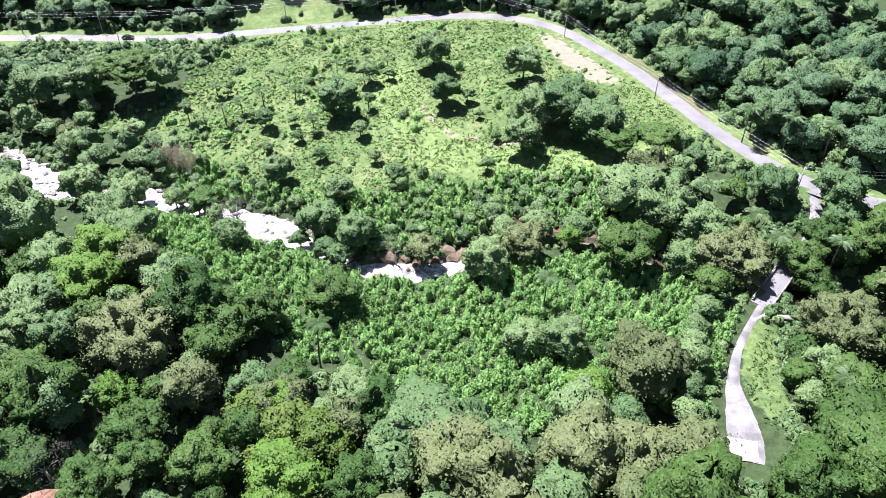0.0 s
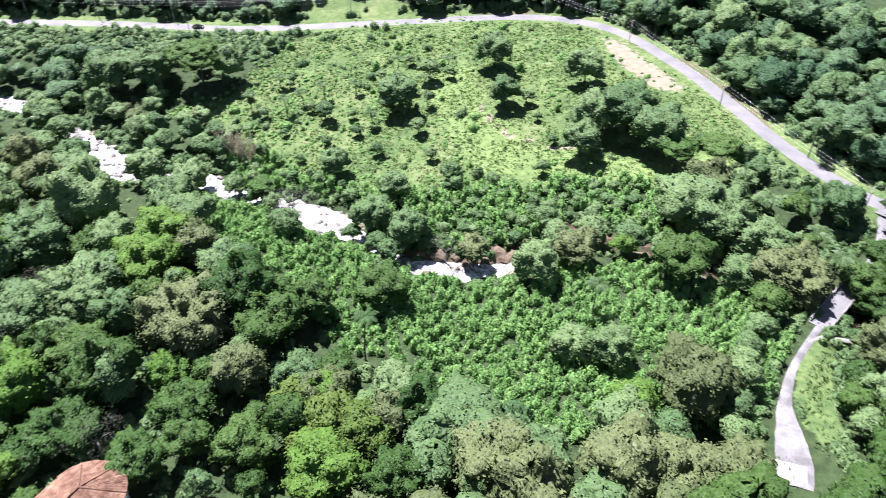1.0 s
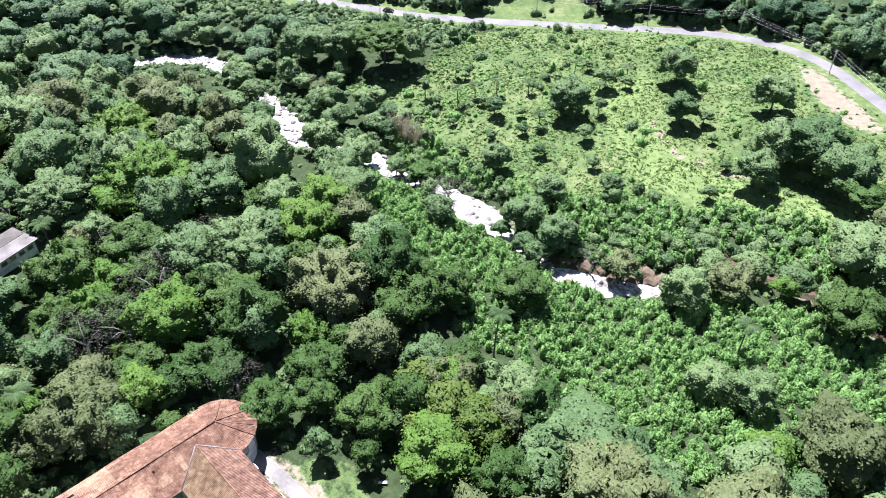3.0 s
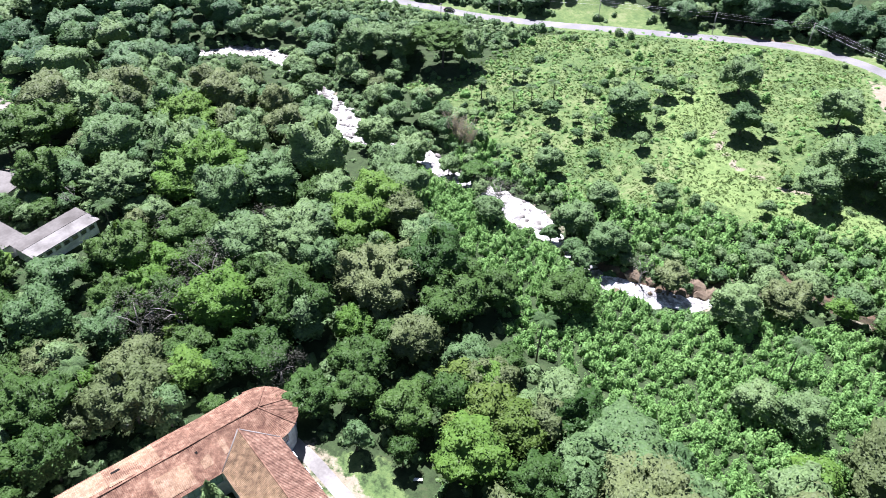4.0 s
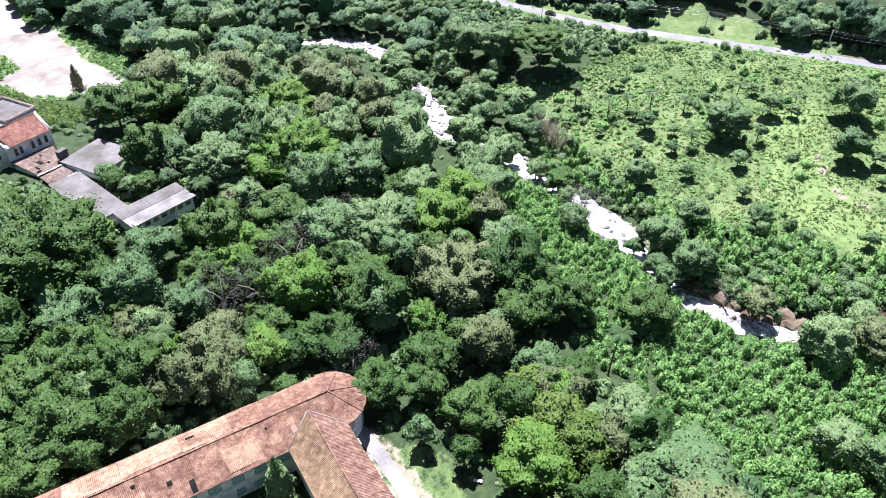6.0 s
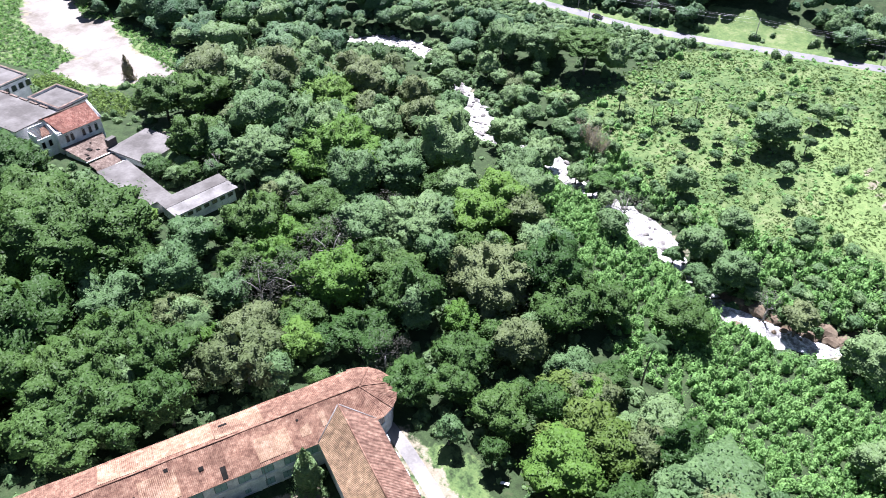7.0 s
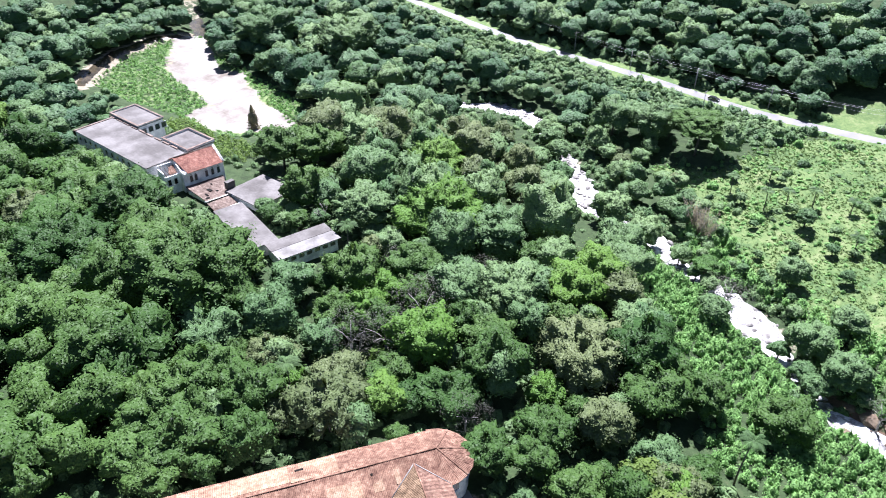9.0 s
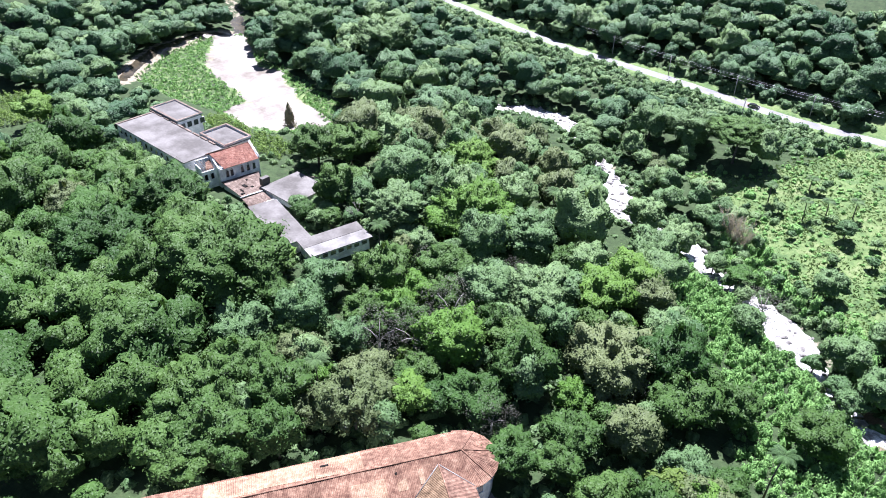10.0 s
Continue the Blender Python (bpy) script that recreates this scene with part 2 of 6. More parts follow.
SANDBANK = [(-347, 157), (-337, 168), (-297.6, 150), (-282, 152.6), (-254, 144), (-222.5, 137.5), (-225, 129), (-227.4, 122.7), (-239.8, 114.7), (-256, 115.5), (-262.6, 128.3), (-286, 129.7), (-310.5, 132.8)]
FLATS = [(-347, 155), (-310, 131), (-286, 128), (-262, 127), (-258, 112), (-290, 102), (-312, 101), (-328, 113), (-340, 127), (-347, 146)]
FLATS_EAST = [(-281, 155), (-263, 156), (-236, 153), (-221, 141), (-249, 145)]
HEDGE = [(-250, 99), (-222, 101), (-204, 107), (-208, 116), (-232, 112.5), (-252, 108)]
LUSH = [(-27, 224), (-13, 240), (-5, 211), (10, 192), (30, 186), (48, 184), (62, 188), (76, 194), (74, 180), (56, 178), (44, 173.5), (30, 173), (10, 175), (-4, 175), (-11, 186)]
CLEARING = [(-83, 287), (-50, 290), (-32, 281), (-41, 277.5), (-79, 269.5)]
STREAM = [(-347, 164), (-349, 146), (-341, 126.5), (-330, 112), (-316, 100), (-307, 94)]
VERGE = [(69, 115.5), (73, 113.5), (69.5, 104), (68, 96), (66.5, 90), (62.5, 86.5), (60.5, 93), (60.5, 100), (63.5, 109)]
GARDEN = [(-57.5, 63), (-52, 66), (-47, 68), (-40, 68), (-33, 62), (-36, 52), (-44, 48), (-52, 55)]
BARE = [(32.5, 266), (43, 261), (54, 239), (62, 222), (56, 219), (46, 223), (35.5, 241)]


def near_line(x, y, line):
    """Distance to a polyline."""
    best = np.full(np.shape(x), 1e9)
    for (ax, ay), (bx, by) in zip(line, line[1:]):
        dx, dy = bx - ax, by - ay
        s = np.clip(((x - ax) * dx + (y - ay) * dy) / (dx * dx + dy * dy), 0, 1)
        best = np.minimum(best, np.hypot(x - ax - s * dx, y - ay - s * dy))
    return best


def inside(x, y, ring):
    """How deep a place lies inside a ring, negative outside."""
    odd = np.zeros(np.shape(x), bool)
    for (ax, ay), (bx, by) in zip(ring, ring[1:] + ring[:1]):
        odd ^= ((ay > y) != (by > y)) & (x < (bx - ax) * (y - ay) / (by - ay + 1e-12) + ax)
    d = near_line(x, y, ring + ring[:1])
    return np.where(odd, d, -d)


def ease(a, b, v):
    s = np.clip((v - a) / (b - a), 0, 1)
    return s * s * (3 - 2 * s)


def waves(x, y, size, seed):
    """Soft irregular relief between about -1 and 1."""
    r, out = np.random.RandomState(seed), 0
    for k in range(6):
        a, p = r.uniform(0, 6.283), r.uniform(0, 6.283)
        f = 6.283 / size * r.uniform(0.6, 1.8)
        out = out + np.sin((x * np.cos(a) + y * np.sin(a)) * f + p + 1.3 * np.sin((x * np.sin(a) - y * np.cos(a)) * f * 0.7 + p * 2))
    return out / 4


def river_half(x):
    return np.interp(x, [-400, -230, -205, -190, -165, -150, -138, -124, -116, -106, -99, -92, -83, -77, -72, -66, -60, -54, -41, -36, -31, -26, -19, 4, 9, 20, 90],
                     [4, 3, 3.5, 4.2, 4.6, 2.8, 2.4, 4.0, 5.6, 5.4, 2.4, 2.6, 4.2, 3.6, 2.4, 2.6, 2.4, 5.2, 5.2, 2.7, 2.6, 1.4, 3.4, 3.6, 2.2, 2.6, 4])


def height(x, y):
    x, y = np.asarray(x, float), np.asarray(y, float)
    rx, ry = np.array(RIVER, float).T
    dx, dy = np.array(ROAD, float).T
    to_river, to_road = near_line(x, y, RIVER), near_line(x, y, ROAD)
    north, beyond = y > np.interp(x, rx, ry), y > np.interp(x, dx, dy)
    half = river_half(x)
    up = np.maximum(to_river - half, 0)
    share = up / (up + np.maximum(to_road - 4.5, 0) + 1e-6)
    z = np.where(north, -8 + 8 * ease(0, 1, 0.15 + 0.85 * share), -8 + 2.2 * ease(0, 7, up) + 2.8 * ease(8, 60, up))
    z = np.where(to_river < half, -8.0, z)
    z = np.where(north & (to_river >= half), np.maximum(z, -8 + np.minimum(up * 0.6, 1.2)), z)
    # a grassy terrace and its bank in the meadow
    z += np.where(north, 1.6 * ease(0, 5, inside(x, y, [(18, 200), (10, 212), (12, 235), (24, 256), (38, 250), (50, 226), (58, 205), (44, 192), (30, 192)])), 0)
    off = np.maximum(to_road - 5.5, 0)
    z = np.where(beyond, 0.9 * ease(0, 4, off) + 0.34 * np.maximum(off - 6, 0) - 0.00033 * np.maximum(np.minimum(off, 500) - 6, 0) ** 2, z)
    west = np.maximum(-362 - x - 0.15 * (y - 130), 0)
    z = np.where(beyond, z, z + 0.3 * west - 0.0003 * np.minimum(west, 480) ** 2)
    z = z + np.where(to_road > 7, 1, 0) * ease(7, 25, to_road) * ease(half + 3, half + 25, to_river) * (0.7 * waves(x, y, 34, 3) + 0.25 * waves(x, y, 11, 4))
    z = np.where(to_road < 5.8, np.minimum(z, 0.0) * ease(4.3, 5.8, to_road), z)
    # level ground under the driveway, and under the two groups of buildings
    s = 1 - ease(2.6, 7, near_line(x, y, DRIVE))
    flat = np.interp(y, [77, 110, 130, 150, 162], [-4, -4, -4, -2.5, 0])
    z = np.where((to_river > half + 2) & (to_road > 4), z * (1 - s) + (flat - 0.06) * s, z)
    for ring, level in (([(-63, 72), (-100, 0), (-60, -10), (-34, 45), (-50, 66)], -3.0), ([(-250, 66), (-252, 97), (-165, 106), (-136, 98), (-138, 78), (-180, 74)], -3.0)):
        s = ease(-8, 2, inside(x, y, ring))
        z = z * (1 - s) + level * s
    s = ease(-6, 3, np.maximum.reduce([inside(x, y, SANDBANK), inside(x, y, FLATS) - 1, inside(x, y, FLATS_EAST) - 2])) * (to_river > half)
    z = z * (1 - s) + (-7.35 + 0.15 * waves(x, y, 18, 9)) * s
    return z


def spot(x, y):
    return float(height(x, y))


# ---- building blocks ----
def quads(name, v, q, mat, tone=None, smooth=False, inner=None):
    """A mesh from arrays of places and of four-cornered faces."""
    me = bpy.data.meshes.new(name)
    v, q = np.asarray(v, np.float32), np.asarray(q, np.int32)
    me.vertices.add(len(v)), me.loops.add(q.size), me.polygons.add(len(q))
    me.vertices.foreach_set("co", v.ravel())
    me.loops.foreach_set("vertex_index", q.ravel())
    me.polygons.foreach_set("loop_start", np.arange(0, q.size, 4, dtype=np.int32))
    me.polygons.foreach_set("use_smooth", np.full(len(q), smooth))
    if tone is not None:
        me.attributes.new("tone", "FLOAT", "POINT").data.foreach_set("value", np.asarray(tone, np.float32))
    me.materials.append(mat)
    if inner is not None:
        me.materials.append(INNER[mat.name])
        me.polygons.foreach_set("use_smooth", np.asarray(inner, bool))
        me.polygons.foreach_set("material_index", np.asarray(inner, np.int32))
    me.update(calc_edges=True)
    return me


def empty(name, m=None):
    ob = new(name)
    ob.empty_display_size = 0.5
    if m is not None:
        ob.matrix_basis = m
    return ob


def part(name, bm, mat, parent, label=""):
    me = bpy.data.meshes.new(name)
    bm.to_mesh(me), bm.free()
    me.materials.append(mat)
    ob = new(name, me)
    ob.parent = parent
    return tagged(ob, label)


def shared(name, me, parent, m=None):
    ob = new(name, me)
    ob.parent = parent
    if m is not None:
        ob.matrix_basis = m
    return ob


def box(x0, y0, z0, x1, y1, z1, bevel=0.0, bm=None):
    bm = bm or bmesh.new()
    made = bmesh.ops.create_cube(bm, size=1, matrix=Matrix.LocRotScale(((x0 + x1) / 2, (y0 + y1) / 2, (z0 + z1) / 2), None, (x1 - x0, y1 - y0, z1 - z0)))
    if bevel:
        bmesh.ops.bevel(bm, geom=[e for e in bm.edges if e.verts[0] in made["verts"]], offset=bevel, segments=1, affect="EDGES")
    return bm


def tube(points, radii, sides=6, bm=None):
    """A round limb through the points, with a radius at each."""
    bm = bm or bmesh.new()
    points = [Vector(p) for p in points]
    rings = []
    for i, p in enumerate(points):
        way = (points[min(i + 1, len(points) - 1)] - points[max(i - 1, 0)]).normalized()
        a = way.cross(Vector((0.31, 0.9, 0.3)) if abs(way.y) < 0.9 else Vector((1, 0, 0.2))).normalized()
        b = way.cross(a)
        rings.append([bm.verts.new(p + (a * math.cos(k * 6.2832 / sides) + b * math.sin(k * 6.2832 / sides)) * radii[i]) for k in range(sides)])
    for r, s in zip(rings, rings[1:]):
        for k in range(sides):
            bm.faces.new((r[k], r[(k + 1) % sides], s[(k + 1) % sides], s[k])).smooth = True
    bm.faces.new(rings[0][::-1]), bm.faces.new(rings[-1])
    return bm


def strip(line, half, z_at, mat, name, step=3.0, lift=0.0, sides=5):
    """A ribbon of paving along a line, a little over the ground."""
    pts = [Vector((*p, 0)) for p in line]
    path = []
    for i in range(len(pts) - 1):
        a, b, c, d = pts[max(i - 1, 0)], pts[i], pts[i + 1], pts[min(i + 2, len(pts) - 1)]
        count = max(1, int((c - b).length / step))
        for k in range(count):
            s = k / count
            path.append(0.5 * (2 * b + (c - a) * s + (2 * a - 5 * b + 4 * c - d) * s * s + (3 * b - a - 3 * c + d) * s ** 3))
    path.append(pts[-1])
    v, q = [], []
    for i, p in enumerate(path):
        way = (path[min(i + 1, len(path) - 1)] - path[max(i - 1, 0)]).normalized()
        side = Vector((-way.y, way.x, 0))
        h = half(i / len(path)) if callable(half) else half
        for k in range(sides):
            s = -1 + 2 * k / (sides - 1)
            w = p + side * (h * s * (1 + (0.045 * math.sin(i * 1.7 + 3 * s) if abs(s) == 1 else 0)))
            v.append((w.x, w.y, z_at(w.x, w.y) + lift + 0.05 * (1 - s * s) - (0.35 if abs(s) == 1 else 0)))
    for i in range(len(path) - 1):
        for k in range(sides - 1):
            a = i * sides + k
            q.append((a + 1, a, a + sides, a + sides + 1))
    return new(name, quads(name, v, q, mat, smooth=True))


# ---- foliage ----
def cube_sphere():
    v, q = [], []
    for axis in range(3):
        for sign in (-1, 1):
            base = len(v)
            for i in range(3):
                for j in range(3):
                    p = [0, 0, 0]
                    p[axis], p[(axis + 1) % 3], p[(axis + 2) % 3] = sign, (i - 1) * sign, j - 1
                    w = np.array(p, float)
                    v.append(w / np.linalg.norm(w))
            for i in range(2):
                for j in range(2):
                    a = base + i * 3 + j
                    q.append((a, a + 3, a + 4, a + 1))
    return np.array(v), np.array(q)


BALL_V, BALL_Q = cube_sphere()


def leaves(rng, centres, ways, size, slim=0.55, droop=0.15):
    """One folded four-cornered leaf at each centre, facing about its way."""
    n = len(centres)
    ways = ways + rng.normal(0, 0.28, (n, 3))
    ways /= np.linalg.norm(ways, axis=1, keepdims=True) + 1e-9
    a = np.cross(ways, rng.normal(0, 1, (n, 3)))
    a /= np.linalg.norm(a, axis=1, keepdims=True) + 1e-9
    b = np.cross(ways, a)
    s = (size * rng.uniform(0.65, 1.35, n))[:, None]
    v = np.stack([centres - a * s, centres - b * s * slim + ways * s * droop, centres + a * s, centres + b * s * slim + ways * s * droop], 1)
    return v.reshape(-1, 3), np.arange(4 * n).reshape(n, 4)


def join(pieces):
    v, q, at = [], [], 0
    for pv, pq in pieces:
        v.append(pv), q.append(pq + at)
        at += len(pv)
    return np.concatenate(v), np.concatenate(q)


def crown(seed, r, tall, lobes, count, size, flat=0.0, open_share=0.0, core=0.78, cores=99):
    """A crown of radius r about the origin: uneven lobes, each clad in leaves, over darker inner clumps."""
    rng = np.random.RandomState(seed)
    c, rad = [], []
    for k in range(lobes):
        turn, up = k * 2.4 + rng.uniform(-0.5, 0.5), rng.uniform(-0.45, 1.0) if k else 1.0
        if flat:
            up = rng.uniform(-0.1, 0.5)
        out = math.sqrt(max(0.05, 1 - max(up, 0) ** 2)) * rng.uniform(0.5, 0.92) * (1 if k else 0.2)
        c.append((out * r * math.cos(turn), out * r * math.sin(turn), up * tall * 0.62))
        rad.append(r * rng.uniform(0.22, 0.44) * (1.15 if k == 0 else 1))
    c, rad = np.array(c), np.array(rad)
    squash = np.array([1, 1, 0.8 if not flat else 0.42])
    share = rad ** 2 / (rad ** 2).sum()
    which = rng.choice(lobes, count * 2, p=share)
    d = rng.normal(0, 1, (count * 2, 3))
    d[:, 2] += 0.35
    d /= np.linalg.norm(d, axis=1, keepdims=True)
    p = c[which] + d * squash * (rad[which] * rng.uniform(0.72, 1.13, count * 2))[:, None]
    hidden = np.zeros(len(p), bool)
    for cc, rr in zip(c, rad):
        hidden |= (np.linalg.norm((p - cc) / squash, axis=1) < rr * 0.66)
    p, d = p[~hidden][:count], d[~hidden][:count]
    pieces = [leaves(rng, p, d + np.array([0, 0, 0.75]), size)]
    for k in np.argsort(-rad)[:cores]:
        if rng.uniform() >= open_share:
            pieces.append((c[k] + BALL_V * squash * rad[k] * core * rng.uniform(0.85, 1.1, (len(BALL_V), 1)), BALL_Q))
    v, q = join(pieces)
    return v, q, np.r_[np.zeros(len(pieces[0][1])), np.ones(len(q) - len(pieces[0][1]))]


def bowl(n, rises):
    """A bowl turned over, n faces round, with a ring at each rise."""
    turn, rise = np.meshgrid(np.arange(n) * 6.2832 / n, np.array(rises))
    g = np.stack([np.cos(turn) * np.cos(rise), np.sin(turn) * np.cos(rise), np.sin(rise)], 2).reshape(-1, 3)
    i, j = np.meshgrid(np.arange(n), np.arange(len(rises) - 1))
    a, b = (j * n + i).ravel(), (j * n + (i + 1) % n).ravel()
    return g, np.stack([a, b, b + n, a + n], 1)


def lumps(g, c, wide, rise, deep):
    """How far out a crown reaches along each way: rounded clumps about the ways c, with creases between."""
    bow = np.arccos(np.clip(g @ c.T, -1, 1)) / wide
    return np.max(np.where(bow < 1, deep + (rise - deep) * np.sqrt(np.maximum(1 - bow * bow, 0)), deep), axis=1)


def dome(seed, r, tall, lobes, count, size, low=-0.4, grid=(18, 9), deep=0.62, rough=(0.85, 1.04)):
    """A crown about the origin: a close-leaved surface that swells into clumps with deep creases, set with single leaves."""
    rng = np.random.RandomState(seed)
    c = rng.normal(0, 1, (lobes * 3, 3))
    c[:, 2] = np.abs(c[:, 2]) * 1.1 - 0.4
    c /= np.linalg.norm(c, axis=1, keepdims=True)
    pick = [0]
    while len(pick) < lobes:                       # clumps keep apart
        pick.append(int(np.argmax(np.min(np.linalg.norm(c[:, None] - c[pick], axis=2), axis=1) + rng.uniform(0, 0.35, len(c)))))
    c = c[pick]
    wide = 2.1 / math.sqrt(lobes) * rng.uniform(0.7, 1.35, lobes)
    lean = rng.uniform(0, 6.283, 3)
    rise = rng.uniform(0.86, 1.08, lobes) * (1 + 0.16 * np.sin(3 * np.arctan2(c[:, 1], c[:, 0]) + lean[0]) + 0.10 * np.sin(5 * c[:, 2] + lean[1]))
    shape = np.array([r, r, tall])
    e = rng.normal(0, 1, (count * 2, 3))
    e /= np.linalg.norm(e, axis=1, keepdims=True)
    e = e[e[:, 2] > low][:count]
    near = np.argmin(np.arccos(np.clip(e @ c.T, -1, 1)) / wide, axis=1)
    out = e - c[near] * 0.62 + np.array([0, 0, 0.15])
    p = e * shape * (lumps(e, c, wide, rise, deep) * rng.uniform(0.97, 1.07, len(e)) + np.where(rng.uniform(size=len(e)) < 0.1, 0.06, 0))[:, None]
    leaf_v, leaf_q = leaves(rng, p, out / (np.linalg.norm(out, axis=1, keepdims=True) + 1e-6) + rng.normal(0, 0.3, (len(e), 3)) + np.array([0, 0, 0.35]), size, 0.55)
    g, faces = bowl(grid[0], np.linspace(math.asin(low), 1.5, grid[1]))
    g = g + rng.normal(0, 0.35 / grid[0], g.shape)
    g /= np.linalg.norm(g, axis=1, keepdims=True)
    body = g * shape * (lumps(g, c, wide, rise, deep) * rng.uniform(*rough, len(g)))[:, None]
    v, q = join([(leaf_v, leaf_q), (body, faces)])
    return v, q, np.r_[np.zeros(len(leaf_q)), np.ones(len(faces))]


def palm_top(seed, fronds=22, reach=2.6, leaflets=14):
    rng = np.random.RandomState(seed)
    v, q = [], []
    for k in range(fronds):
        turn, lift = k * 2.4 + rng.uniform(-0.2, 0.2), rng.uniform(0.15, 1.25)
        out = np.array([math.cos(turn), math.sin(turn), 0])
        side = np.array([-math.sin(turn), math.cos(turn), 0])
        length = reach * rng.uniform(0.8, 1.1)
        for i in range(leaflets):
            s = (i + 0.6) / leaflets
            p = out * length * (s - 0.12 * s * s) + np.array([0, 0, lift * length * 0.75 * s - length * (0.38 + 0.42 * lift) * s ** 2.4])
            w = length * 0.17 * math.sin(math.pi * min(1, s * 0.9 + 0.12)) + 0.06
            for e in (-1, 1):
                tip = p + side * e * w + out * w * 0.5 - np.array([0, 0, w * 0.7])
                a = len(v)
                v += [p - out * 0.04, p + out * 0.13, tip + out * 0.08, tip]
                q.append((a, a + 1, a + 2, a + 3))
    return np.array(v), np.array(q)


def trunk_mesh(seed, tall, radius, spread, limbs=5, thin=1.0):
    """A tapered, slightly bent trunk that forks into limbs."""
    rng = np.random.RandomState(seed)
    bend = rng.uniform(-0.4, 0.4, 2)
    fork = Vector((bend[0], bend[1], tall * 0.55))
    bm = tube([(0, 0, -0.6), (bend[0] * 0.3, bend[1] * 0.3, tall * 0.25), fork], [radius * 1.35, radius, radius * 0.8])
    for k in range(limbs):
        turn = k * 6.2832 / limbs + rng.uniform(-0.4, 0.4)
        end = fork + Vector((math.cos(turn) * spread * 0.6, math.sin(turn) * spread * 0.6, tall * rng.uniform(0.25, 0.42)))
        knee = fork.lerp(end, 0.5) + Vector((0, 0, tall * 0.05))
        tube([fork - Vector((0, 0, 0.2)), knee, end], [radius * 0.55 * thin, radius * 0.35 * thin, radius * 0.12], 5, bm)
    me = bpy.data.meshes.new("trunk")
    bm.to_mesh(me), bm.free()
    return me


def tree_kind(name, kind, seed, r, tall, lobes, count, size, label, category="tree", flat=0.0, open_share=0.0, core=0.78, bark=None):
    """A tree at the origin, crown radius r, to be copied: its trunk with limbs, and its crown."""
    total = tall
    half_tall = r * (0.76 if not flat else 0.35)
    if open_share:
        v, q, inner = crown(seed, r, half_tall / 0.62, lobes, count, size, flat, open_share, core)
    else:
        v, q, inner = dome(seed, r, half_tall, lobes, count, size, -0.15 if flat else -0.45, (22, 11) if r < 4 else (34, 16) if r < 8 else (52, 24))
    v = v + np.array([0, 0, total - half_tall])
    base = empty(name)
    t = trunk_mesh(seed, total - half_tall * 0.4, 0.10 + r * 0.028, r)
    t.materials.append(bark or BARK)
    shared("trunk", t, base)
    shared("crown", quads("crown", v, q, LEAF[kind], inner=inner), base)
    return tagged(base, label, category)


# ---- the ground, one sheet to the horizon ----
def axis(lo, hi, step, far):
    core = list(np.arange(lo, hi + 0.1, step))
    out, s = [], step
    p = hi
    while p < far:
        s *= 1.25
        p += s
        out.append(p)
    back, s, p = [], step, lo
    while p > -far:
        s *= 1.25
        p -= s
        back.append(p)
    return np.array(back[::-1] + core + out)


